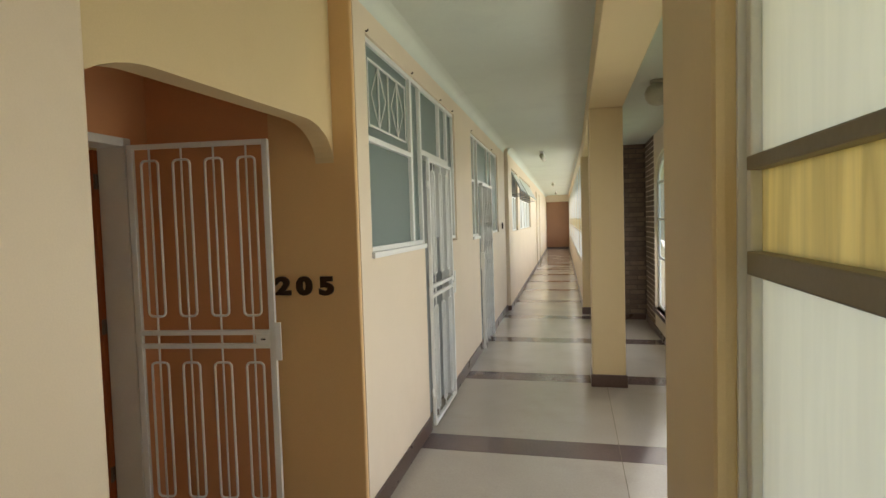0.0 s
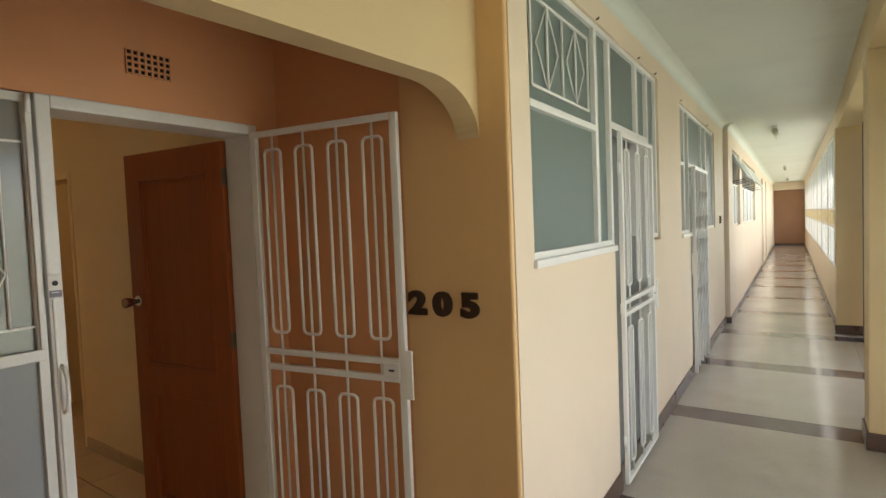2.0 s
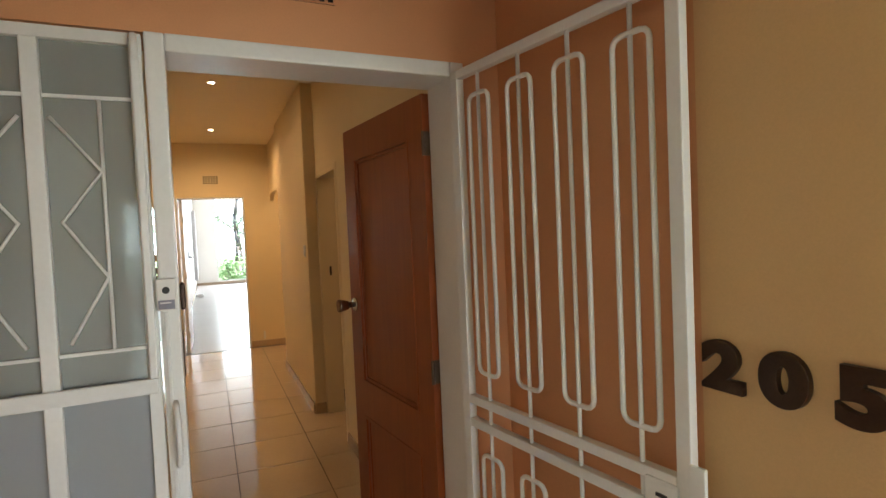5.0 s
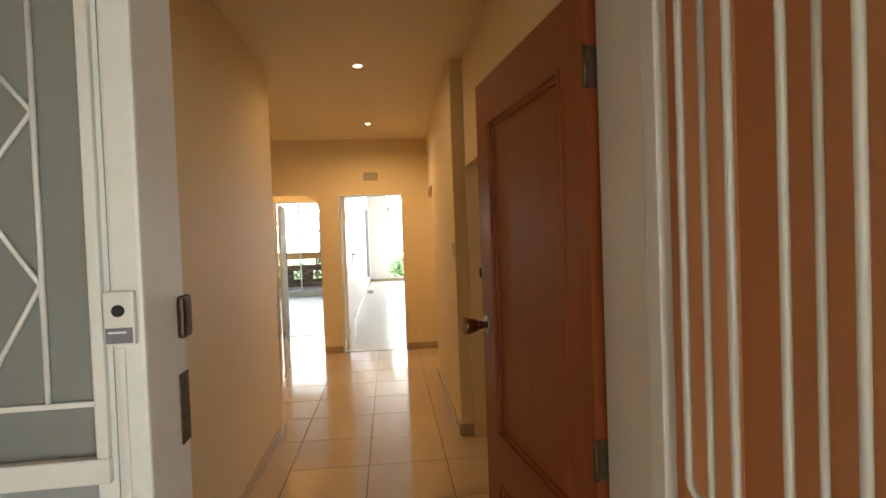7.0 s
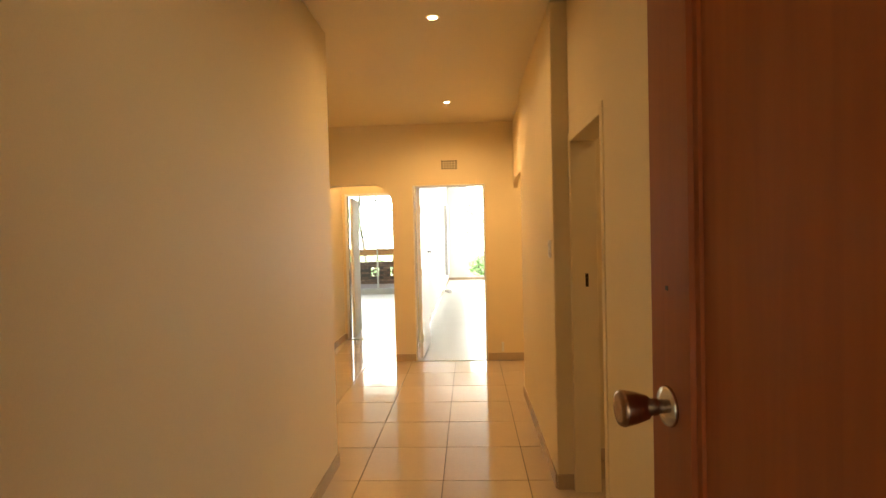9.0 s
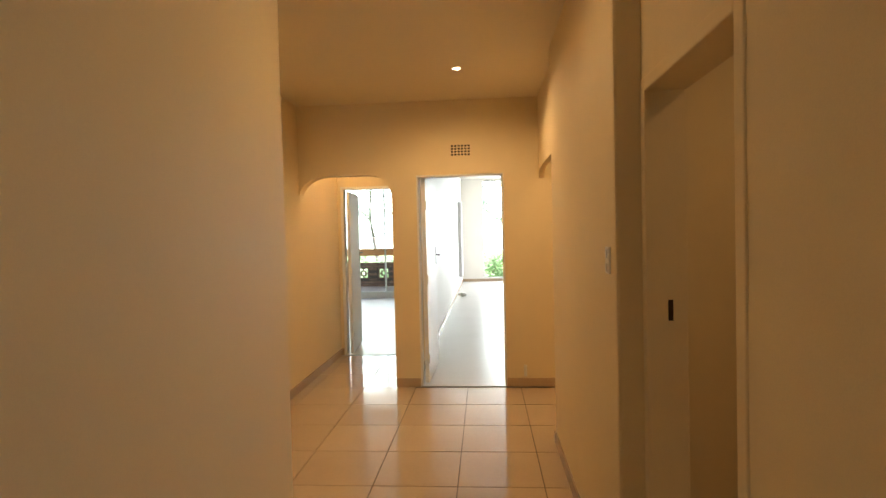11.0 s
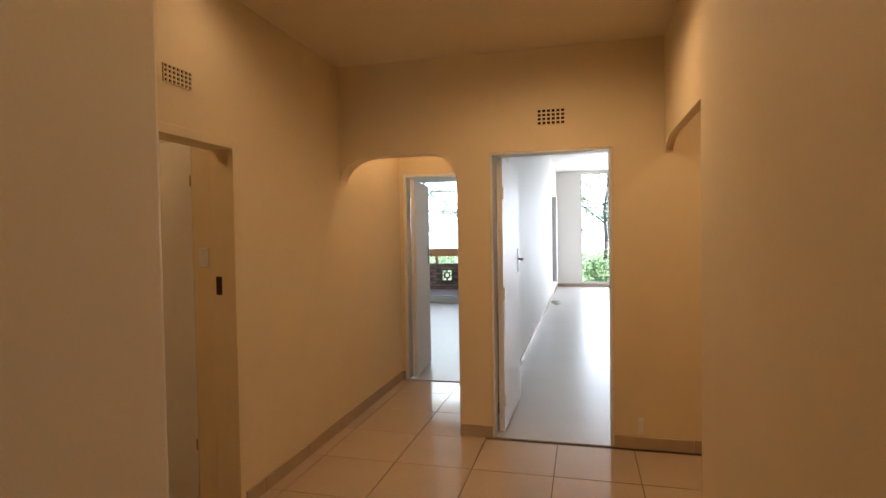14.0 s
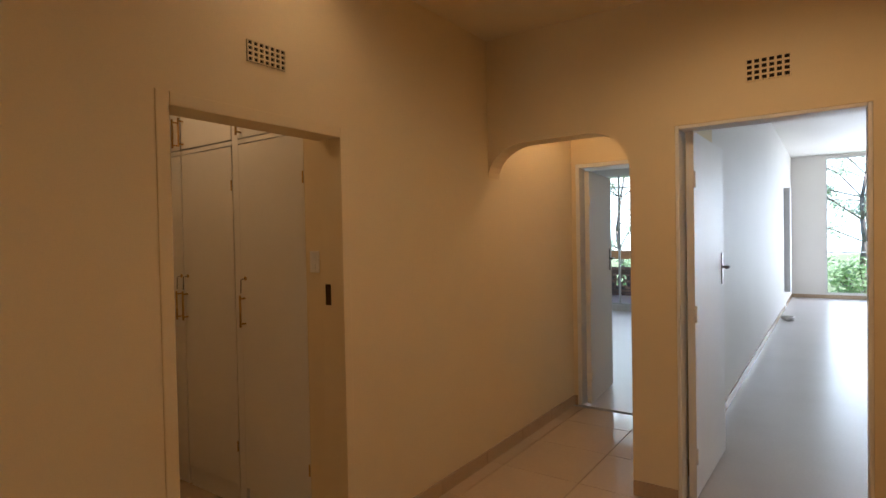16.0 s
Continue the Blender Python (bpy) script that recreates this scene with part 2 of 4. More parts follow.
backlit(AMBER, (1.0, 0.78, 0.44), 0.72, 0.24)
LAMPON = glow("downlight_glow", (1.0, 0.82, 0.55), 12)
GREYPANEL = mat("pale_grey_panel", (0.70, 0.70, 0.71), 0.5, 0.05, 2, 90, 0.03)
# emission for the backdrop: overexposed brightness outdoors, put in as glow
BACKGLOW = glow("glowing_backdrop", (0.84, 0.95, 0.93), 1.5)
OPAL = mat("opal_lamp_glass", (0.40, 0.39, 0.30), 0.3, 0.08, 6, 60, 0.0)


# ---- mesh helpers ----
def link(name, bm, material, parent=None, label="", category="", kind="", group=""):
    me = bpy.data.meshes.new(name)
    bm.normal_update()
    bm.to_mesh(me)
    bm.free()
    me.materials.append(material)
    ob = new(name, me)
    if parent is not None:
        ob.parent = parent
    return tagged(ob, label, category, group, kind)


def part(name, bm, material, parent, label=""):
    return link(name, bm, material, parent, label)


def thing(name, label, category, at=(0, 0, 0), rz=0.0, group="", kind=""):
    ob = new(name)
    ob.matrix_world = pose(*at, 0, 0, rz)
    ob.empty_display_size = 0.05
    return tagged(ob, label, category, group, kind)


def box(bm, x0, y0, z0, x1, y1, z1, bevel=0.0):
    x0, x1 = min(x0, x1), max(x0, x1)
    y0, y1 = min(y0, y1), max(y0, y1)
    z0, z1 = min(z0, z1), max(z0, z1)
    v = [bm.verts.new(p) for p in ((x0, y0, z0), (x1, y0, z0), (x1, y1, z0), (x0, y1, z0), (x0, y0, z1), (x1, y0, z1), (x1, y1, z1), (x0, y1, z1))]
    f = [bm.faces.new([v[i] for i in q]) for q in ((3, 2, 1, 0), (4, 5, 6, 7), (0, 1, 5, 4), (1, 2, 6, 5), (2, 3, 7, 6), (3, 0, 4, 7))]
    if bevel:
        edges = list({e for face in f for e in face.edges})
        bmesh.ops.bevel(bm, geom=edges, offset=bevel, segments=2, profile=0.6, affect="EDGES")
    return bm


def cube(*a, bevel=0.0):
    return box(bmesh.new(), *a, bevel=bevel)


def lathe(bm, profile, segs=20, m=None):
    """Rotate (r, z) pairs round z, then move by m."""
    rings = []
    for r, z in profile:
        rings.append([bm.verts.new((r * math.cos(2 * math.pi * i / segs), r * math.sin(2 * math.pi * i / segs), z)) for i in range(segs)])
    for a, b in zip(rings, rings[1:]):
        for i in range(segs):
            f = bm.faces.new((a[i], a[(i + 1) % segs], b[(i + 1) % segs], b[i]))
            f.smooth = True
    bm.faces.new(rings[0][::-1])
    bm.faces.new(rings[-1])
    if m is not None:
        bmesh.ops.transform(bm, matrix=m, verts=[v for ring in rings for v in ring])
    return bm


def tube(bm, pts, r, segs=8, closed=False):
    """A round bar along points."""
    pts = [Vector(p) for p in pts]
    n = len(pts)
    rings = []
    up = None
    for i, p in enumerate(pts):
        a = pts[(i - 1) % n] if closed or i else p
        b = pts[(i + 1) % n] if closed or i < n - 1 else p
        d = (b - a).normalized()
        if up is None:
            up = d.orthogonal().normalized()
        up = (up - up.dot(d) * d).normalized()
        side = d.cross(up)
        rings.append([bm.verts.new(p + r * (math.cos(2 * math.pi * k / segs) * up + math.sin(2 * math.pi * k / segs) * side)) for k in range(segs)])
    for i in range(n if closed else n - 1):
        a, b = rings[i], rings[(i + 1) % n]
        for k in range(segs):
            bm.faces.new((a[k], a[(k + 1) % segs], b[(k + 1) % segs], b[k])).smooth = True
    if not closed:
        bm.faces.new(rings[0][::-1])
        bm.faces.new(rings[-1])
    return bm


def slab(axis, p0, p1, outline):
    """A wall between planes p0 and p1 of an axis, with an outline of (u, z)."""
    bm = bmesh.new()

    def at(p, u, z):
        return (p, u, z) if axis == "x" else (u, p, z) if axis == "y" else (u, z, p)
    a = [bm.verts.new(at(p0, u, z)) for u, z in outline]
    b = [bm.verts.new(at(p1, u, z)) for u, z in outline]
    bm.faces.new(a)
    bm.faces.new(b[::-1])
    n = len(a)
    for i in range(n):
        bm.faces.new((a[i], b[i], b[(i + 1) % n], a[(i + 1) % n]))
    bmesh.ops.recalc_face_normals(bm, faces=bm.faces)
    return bm


def holed(axis, p0, p1, u0, u1, z0, z1, holes):
    """A wall with rectangular holes (u0, u1, z0, z1), one closed mesh."""
    us = sorted({u0, u1, *[h[0] for h in holes], *[h[1] for h in holes]})
    zs = sorted({z0, z1, *[h[2] for h in holes], *[h[3] for h in holes]})
    us, zs = [u for u in us if u0 <= u <= u1], [z for z in zs if z0 <= z <= z1]

    def full(i, j):
        if not (0 <= i < len(us) - 1 and 0 <= j < len(zs) - 1):
            return False
        u, z = (us[i] + us[i + 1]) / 2, (zs[j] + zs[j + 1]) / 2
        return not any(h[0] < u < h[1] and h[2] < z < h[3] for h in holes)
    bm = bmesh.new()
    cache = {}

    def v(p, u, z):
        k = (p, u, z)
        if k not in cache:
            cache[k] = bm.verts.new((p, u, z) if axis == "x" else (u, p, z))
        return cache[k]
    for i in range(len(us) - 1):
        for j in range(len(zs) - 1):
            if not full(i, j):
                continue
            a, b, c, d = us[i], us[i + 1], zs[j], zs[j + 1]
            for p in (p0, p1):
                bm.faces.new((v(p, a, c), v(p, b, c), v(p, b, d), v(p, a, d)))
            for di, dj, q in ((-1, 0, (a, c, a, d)), (1, 0, (b, c, b, d)), (0, -1, (a, c, b, c)), (0, 1, (a, d, b, d))):
                if not full(i + di, j + dj):
                    bm.faces.new((v(p0, q[0], q[1]), v(p0, q[2], q[3]), v(p1, q[2], q[3]), v(p1, q[0], q[1])))
    bmesh.ops.recalc_face_normals(bm, faces=bm.faces)
    return bm


def arc(cx, cz, rx, rz, a0, a1, n=10):
    return [(cx + rx * math.cos(radians(a0 + (a1 - a0) * i / n)), cz + rz * math.sin(radians(a0 + (a1 - a0) * i / n))) for i in range(n + 1)]


def structure(name, bm, material, label, category="wall"):
    return link(name, bm, material, None, label, category, "structure")


# ---- the corridor ----
CH = 2.79      # corridor ceiling
BC = 2.63      # bay ceiling
HC = 2.81      # hall ceiling
LC = 3.2       # living room ceiling
END = 27.0     # far end of the corridor
STEP = 6.86    # where the corridor wall steps out
AX = -1.118    # face of the entrance wall in the porch
AI = -1.27    # its inner face
FW = -7.615    # far wall of the hall
LW = -2.397    # left hall wall

# corridor wall with two window and door openings
NEAR_WALL = [structure("wall_corridor", holed("x", -0.18, 0.0, 0.05, STEP - 0.05, 0, CH, [(0.22, 1.34, 1.40, 2.565), (1.34, 2.27, 0.0, 2.565), (2.27, 2.57, 1.38, 2.565),
             (3.47, 3.93, 1.38, 2.545), (3.93, 4.83, 0.0, 2.545), (4.83, 5.85, 1.38, 2.545)]), CREAM, "cream painted corridor wall with window openings")]
BENT_L, BENT_R = [], []
BENT_L += [structure("wall_corridor_far", holed("x", -0.18, 0.12, STEP, END, 0, CH, [(7.5, 8.8, 1.35, 2.5), (9.3, 13.1, 1.35, 2.5), (16.0, 16.9, 0.0, 2.5), (18.2, 19.1, 0.0, 2.5)]), CREAM,
          "cream painted corridor wall beyond the step")]
structure("wall_corridor_end", slab("y", END, END + 0.2, [(-0.7, 0), (2.5, 0), (2.5, CH), (-0.7, CH)]), TERRA, "terracotta painted end wall of the corridor")
structure("trim_end_beam", cube(-0.3, END - 0.4, 2.45, 1.2, END, CH), CREAM, "cream beam above the corridor end", "beam")
# porch pier with a slightly rounded corner, carrying the house number
PY = 0.03      # face of the pier inside the porch
# one flush wall in two tones: redder inward of x = -0.378, yellower outward
structure("wall_porch_inner", cube(AX, PY, 0, -0.378, 0.13, CH), PEACH, "peach coloured inner side wall of the porch")
pier = [(-0.378, PY), (0.088, PY)] + [(0.088 + 0.012 * math.sin(radians(a)), PY + 0.012 - 0.012 * math.cos(radians(a))) for a in range(15, 91, 15)] + [(0.1, 0.05), (-0.08, 0.05), (-0.08, 0.13), (-0.378, 0.13)]
structure("wall_porch_pier", slab("z", 0, CH, pier), PIER, "apricot coloured side wall of the entrance porch")
structure("wall_porch_near", cube(AX, -1.84, 0, -0.14, -1.72, CH), PEACH, "peach coloured near side wall of the porch")
near = [(-0.14, -4.8), (0.10, -4.8), (0.10, -1.54)] + [(0.08 + 0.02 * math.cos(radians(a)), -1.54 + 0.02 * math.sin(radians(a))) for a in range(15, 91, 15)] + [(-0.14, -1.52)]
structure("wall_near_pier", slab("z", 0, CH, near), CREAM, "cream painted pier beside the porch arch")
archline = [(-1.52, CH), (-1.52, 1.80)] + [(-1.52 + 0.36 - 0.36 * math.cos(radians(a)), 1.80 + 0.225 * math.sin(radians(a))) for a in range(9, 91, 9)]
archline += [(-0.25, 2.045)] + [(-0.25 + 0.28 * math.sin(radians(a)), 1.87 + 0.175 * math.cos(radians(a))) for a in range(9, 91, 9)] + [(PY, CH)]
structure("wall_porch_arch", slab("x", -0.117, -0.017, archline), OCHRE, "cream painted arch over the entrance porch")
structure("ceiling_porch", cube(AX, -1.72, 2.72, -0.117, PY, 2.80), PEACH, "peach coloured porch ceiling", "ceiling")

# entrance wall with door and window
structure("wall_entrance", holed("x", AI, AX, -1.84, 0.13, 0, HC, [(-0.966, -0.10, 0.0, 2.04), (-1.72, -0.966, 0.5, 2.04)]), PEACH, "peach coloured entrance wall around door and window")

structure("ceiling_corridor", cube(-0.7, -4.8, CH, 1.31, END + 0.2, CH + 0.1), CEIL, "white painted corridor ceiling", "ceiling")
structure("ceiling_bay", cube(1.6, -4.8, BC, 2.4, 6.3, BC + 0.1), CEIL, "white painted ceiling of the side bay", "ceiling")
structure("beam_corridor", cube(1.303, -4.8, 2.535, 1.6, 6.83, CH + 0.05, bevel=0.008), OCHRE, "ochre painted beam along the corridor", "beam")
# cornice: a cove along both corridor edges
cove = [(0, 0), (0, -0.09)] + [(0.075 - 0.075 * math.cos(radians(a)), -0.085 + 0.085 * math.sin(radians(a)) * 0.95) for a in range(10, 90, 10)] + [(0.085, 0)]
bm = bmesh.new()
for x0, s, y0, y1 in ((0.0, 1, 0.03, STEP - 0.05),):
    a = [bm.verts.new((x0 + s * u, y0, CH - 0.002 + w)) for u, w in cove]
    b = [bm.verts.new((x0 + s * u, y1, CH - 0.002 + w)) for u, w in cove]
    n = len(a)
    bm.faces.new(a)
    bm.faces.new(b[::-1])
    for i in range(n):
        bm.faces.new((a[i], b[i], b[(i + 1) % n], a[(i + 1) % n]))
bmesh.ops.recalc_face_normals(bm, faces=bm.faces)
NEAR_WALL.append(structure("trim_cornice", bm, CEIL, "white plaster cove cornice along the corridor", "cornice"))
bm = bmesh.new()
a = [bm.verts.new((0.12 + u, STEP, CH - 0.002 + w)) for u, w in cove]
b = [bm.verts.new((0.12 + u, END, CH - 0.002 + w)) for u, w in cove]
bm.faces.new(a)
bm.faces.new(b[::-1])
for i in range(len(a)):
    bm.faces.new((a[i], b[i], b[(i + 1) % len(a)], a[(i + 1) % len(a)]))
bmesh.ops.recalc_face_normals(bm, faces=bm.faces)
BENT_L.append(structure("trim_cornice_far", bm, CEIL, "white plaster cove cornice of the far corridor", "cornice"))

# bay: columns, brick end, window wall
def column(name, x0, y0, x1, y1, top):
    c = thing(name, "cream painted square column with dark skirting", "column", ((x0 + x1) / 2, (y0 + y1) / 2, 0), kind="structure")
    w, d = (x1 - x0) / 2, (y1 - y0) / 2
    part("shaft", cube(-w, -d, 0, w, d, top, bevel=0.012), OCHRE, c)
    part("skirting", cube(-w - 0.014, -d - 0.014, 0, w + 0.014, d + 0.014, 0.115, bevel=0.006), BROWNSKIRT, c, "dark brown polished skirting")
    return c


column("column", 1.303, 2.613, 1.597, 2.90, 2.537)
column("column", 1.28, 6.55, 1.56, 6.83, 2.537)
structure("wall_near_pillar", cube(1.43, -1.358, 0, 1.75, -0.716, 2.537, bevel=0.02), OCHRE, "ochre painted pillar beside the entrance window", "pillar")
structure("wall_bay_near", cube(1.75, -0.85, 0, 2.4, -0.716, BC), CREAM, "cream painted wall closing the bay")

# brick surfaces
def bricks(name, axis, plane, out, u0, u1, z0, z1, skip=None, material=BRICK, bl=0.215, bh=0.067, depth=0.007):
    """Running-bond bricks proud of a mortar plane; one closed box each."""
    bm = bmesh.new()
    row = 0
    z = z0
    rnd = random.Random(len(name) + int(100 * abs(plane)))
    while z < z1 - 0.02:
        u = u0 - (row % 2) * bl / 2
        while u < u1:
            a, b = max(u, u0) + 0.005, min(u + bl, u1) - 0.005
            if b - a > 0.03 and not (skip and skip((a + b) / 2, z + bh / 2)):
                d = depth + rnd.uniform(-0.002, 0.002)
                p0, p1 = plane, plane + out * d
                if axis == "x":
                    box(bm, p0, a, z + 0.005, p1, b, min(z + bh, z1) - 0.004)
                else:
                    box(bm, a, p0, z + 0.005, b, p1, min(z + bh, z1) - 0.004)
            u += bl
        z += bh + 0.006
        row += 1
    bmesh.ops.recalc_face_normals(bm, faces=bm.faces)
    ob = link(name, bm, material, None, "", "", "stuff")
    return ob


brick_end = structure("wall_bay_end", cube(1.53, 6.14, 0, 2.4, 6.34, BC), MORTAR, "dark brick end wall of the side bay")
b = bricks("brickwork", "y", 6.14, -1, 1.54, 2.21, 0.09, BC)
b.parent = brick_end
# window wall with an arched window
WY0, WY1, WZ0, WZS, WZT = 3.34, 5.26, 0.33, 2.0, 2.36
arch_pts = arc((WY0 + WY1) / 2, WZS, (WY1 - WY0) / 2, WZT - WZS, 180, 0, 18)
VY0, VY1 = -0.4, 1.5
bm = slab("x", 2.21, 2.41, [(WY0, 0)] + [(WY0, WZS)] + arch_pts[1:-1] + [(WY1, WZS), (WY1, 0), (6.14, 0), (6.14, BC), (-0.716, BC), (-0.716, 0), (VY0, 0), (VY0, WZS)] + [(u - WY0 + VY0, z) for u, z in arch_pts[1:-1]] + [(VY1, WZS), (VY1, 0)])
wall_bay = structure("wall_bay_window", bm, CREAM, "cream and brick window wall of the side bay")
structure("wall_bay_sill", cube(2.21, WY0, 0, 2.41, WY1, WZ0), CREAM, "low cream wall under the arched window")
structure("wall_bay_sill_near", cube(2.21, VY0, 0, 2.41, VY1, WZ0), CREAM, "low cream wall under the nearer arched window")
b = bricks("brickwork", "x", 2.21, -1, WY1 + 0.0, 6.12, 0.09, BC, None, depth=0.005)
b.parent = wall_bay


def arched_window(y0, y1, z0, zs, zt):
    w = thing("arched_window", "tall arched white steel window, closed", "window", (2.27, (y0 + y1) / 2, z0), kind="structure")
    cy = (y0 + y1) / 2
    hw = (y1 - y0) / 2
    pts = [(0, -hw + 0.02, 0.02), (0, -hw + 0.02, zs - z0)] + [(0, u - cy, z - z0 - 0.015) for u, z in arc(cy, zs, hw - 0.02, zt - zs, 170, 10, 14)] + [(0, hw - 0.02, zs - z0), (0, hw - 0.02, 0.02)]
    part("window_frame", tube(bmesh.new(), pts, 0.022, 6, True), WHITE, w)
    n = 2
    for i in range(1, n):
        y = -hw + 2 * hw * i / n
        top = zs - z0 + (zt - zs) * math.sqrt(max(0, 1 - (y / hw) ** 2))
        part("mullion", cube(-0.014, y - 0.014, 0, 0.014, y + 0.014, top), WHITE, w)
    for z in (0.67, 1.18, 1.66):
        part("glazing_bar", cube(-0.014, -hw + 0.02, z - 0.013, 0.014, hw - 0.02, z + 0.013), WHITE, w)
    gl = slab("x", -0.002, 0.002, [(-hw, 0), (-hw, zs - z0)] + [(u - cy, z - z0) for u, z in arc(cy, zs, hw, zt - zs, 172, 8, 12)] + [(hw, zs - z0), (hw, 0)])
    g = part("pane", gl, CLEAR, w)
    g.visible_shadow = False
    part("window_sill", cube(-0.09, -hw - 0.03, -0.05, 0.02, hw + 0.03, 0.0, bevel=0.006), BROWNSKIRT, w, "dark polished sill")


arched_window(WY0, WY1, WZ0, WZS, WZT)
arched_window(VY0, VY1, WZ0, WZS, WZT)

# brick buttress and garden wall outside the arched window
but = thing("brick_buttress", "brown face-brick buttress outside the arched window", "buttress", (2.46, 5.6, -0.8))
part("core", cube(-0.05, -0.0, 0, 0.06, 0.6, 4.0), MORTAR, but)
b = bricks("brickwork", "y", 5.6, -1, 2.41, 2.53, -0.8, 3.2, None, BRICKLIT)
b.parent = but
b.matrix_parent_inverse = but.matrix_world.inverted()


def steel_window(name, label, y0, y1, z0, z1, x, bars_y, bars_z, panes, group="", kind="structure"):
    """White steel window facing +x: frame, bars and panes. panes: function of cell index to glass material."""
    w = thing(name, label, "window", (x, (y0 + y1) / 2, z0), group=group, kind=kind)
    cy = (y0 + y1) / 2
    f = 0.028
    fr = bmesh.new()
    for a in ((y0 - cy, 0, y0 - cy + f, z1 - z0), (y1 - cy - f, 0, y1 - cy, z1 - z0), (y0 - cy + f, 0, y1 - cy - f, f), (y0 - cy + f, z1 - z0 - f, y1 - cy - f, z1 - z0)):
        box(fr, -0.02, a[0], a[1], 0.02, a[2], a[3])
    part("window_frame", fr, WHITE, w)
    for y in bars_y:
        part("mullion", cube(-0.022, y - cy - 0.018, f, 0.022, y - cy + 0.018, z1 - z0 - f, bevel=0.004), WHITE, w)
    for z in bars_z:
        part("transom", cube(-0.018, y0 - cy + f, z - z0 - 0.015, 0.018, y1 - cy - f, z - z0 + 0.015, bevel=0.003), WHITE, w)
    ys, zs = [y0, *bars_y, y1], [z0, *bars_z, z1]
    for i in range(len(ys) - 1):
        for j in range(len(zs) - 1):
            m = panes(i, j)
            if m:
                p = part("pane", cube(-0.003, ys[i] - cy + 0.012, zs[j] - z0 + 0.012, 0.003, ys[i + 1] - cy - 0.012, zs[j + 1] - z0 - 0.012), m, w)
                if m is CLEAR:
                    p.visible_shadow = False
    return w


# entrance side window behind the first camera position
def front_window():
    x = 1.50
    w = thing("entrance_window", "white and bronze steel window with ribbed and amber panes", "window", (x, -2.82, 0), kind="structure")
    part("window_frame", cube(-0.03, 1.45, 0.2, 0.03, 1.462, 2.537), WHITE, w)
    for y in (-1.5, -0.55, 0.4, 1.435):
        part("mullion", cube(-0.016, y - 0.014, 0.5, 0.016, y + 0.014, 2.53, bevel=0.004), WHITE, w)
    for a, b in ((A1Z, A2Z), (B1, B2), (0.47, 0.5)):
        part("transom", cube(-0.024, -2.0, a, 0.02, 1.42, b, bevel=0.004), BARBRONZE, w, "grey-brown painted transom")
    ys = (-1.5, -0.55, 0.4, 1.435)
    for i in range(3):
        for z0, z1, m in ((0.5, A1Z, MILK), (A2Z, B1, AMBER), (B2, 2.53, MILK)):
            part("pane", cube(0.004, ys[i] + 0.014, z0, 0.010, ys[i + 1] - 0.014, z1), m, w, "amber ribbed pane" if m is AMBER else "")


A1Z, A2Z, B1, B2 = 1.436, 1.481, 1.634, 1.661
BARBRONZE = mat("grey_bronze_paint", (0.22, 0.19, 0.13), 0.45, 0.06, 6, 90, 0.05)
front_window()
structure("wall_entrance_window_base", cube(1.46, -4.8, 0, 1.66, -1.358, 0.47), CREAM, "low cream wall under the entrance window")
structure("wall_behind", cube(-0.2, -4.95, 0, 1.8, -4.8, CH), CREAM, "cream painted wall closing the corridor")

# corridor outer windows beyond the columns
BENT_R += [structure("wall_corridor_outer", holed("x", 1.303, 1.46, 6.83, END, 0, CH, [(7.0, 26.8, 0.75, 2.55)]), CREAM, "cream corridor outer wall under the windows")]
AMBERC = glass("amber_clear_glass", (0.9, 0.62, 0.2), rough=0.05)
y = 7.0
while y < 25.4:
    BENT_R.append(steel_window("corridor_window", "white steel corridor window with clear panes", y, y + 1.86, 0.75, 2.55, 1.333, [y + 0.62, y + 1.24], [1.3, 1.55], lambda i, j: AMBERC if j == 1 else CLEAR, "corridor windows"))
    if y + 2.2 < 26.9:
        BENT_R.append(structure("wall_corridor_pier", cube(1.308, y + 1.87, 0.75, 1.455, y + 2.14, 2.55), CREAM, "narrow cream pier between corridor windows", "pier"))
    y += 2.15

# floors
structure("floor_corridor", cube(AX, -4.9, -0.12, 2.45, END + 0.2, -0.008), GROUT, "screed bed below the corridor floor", "floor")
fl = bpy.data.objects["floor_corridor"]
bands = [1.02 + 1.70 * k for k in range(-3, 17)]
for x0, x1 in ((AX + 0.0, 0.0), (0.0, 1.43), (1.43, 2.21)):
    for k in range(len(bands) - 1):
        y0 = bands[k]
        if x1 <= 0.0 and not (-2 < y0 < 0.2):
            continue
        if x0 > 1.3 and y0 > 6.2:
            continue
        if x1 > 0.0:
            if y0 > 6.9:
                x0 = -0.55
            part("floor_band", cube(x0 + 0.002, y0, -0.008, x1 - 0.002, y0 + 0.27, 0.0), FLOOR_B, fl)
            part("floor_slab", cube(x0 + 0.002, y0 + 0.273, -0.008, x1 - 0.002, y0 + 1.697, 0.0), FLOOR_A, fl)
        else:
            part("floor_slab", cube(AX + 0.002, -1.72, -0.008, -0.002, PY, 0.0), FLOOR_A, fl)
            break
sk = bmesh.new()
for a in ((-0.3, END - 0.014, 1.2, END), (2.196, -0.716, 2.21, 6.14), (1.54, 6.112, 2.2, 6.126), (0.10, -4.8, 0.114, -1.52)):
    box(sk, a[0], a[1], 0, a[2], a[3], 0.085, bevel=0.004)
structure("baseboard_corridor", sk, BROWNSKIRT, "dark brown polished corridor skirting", "skirting")
sk = bmesh.new()
for y0, y1 in ((0.05, 1.34), (2.27, 3.93), (4.83, STEP - 0.05)):
    box(sk, 0.0, y0, 0, 0.014, y1, 0.11, bevel=0.004)
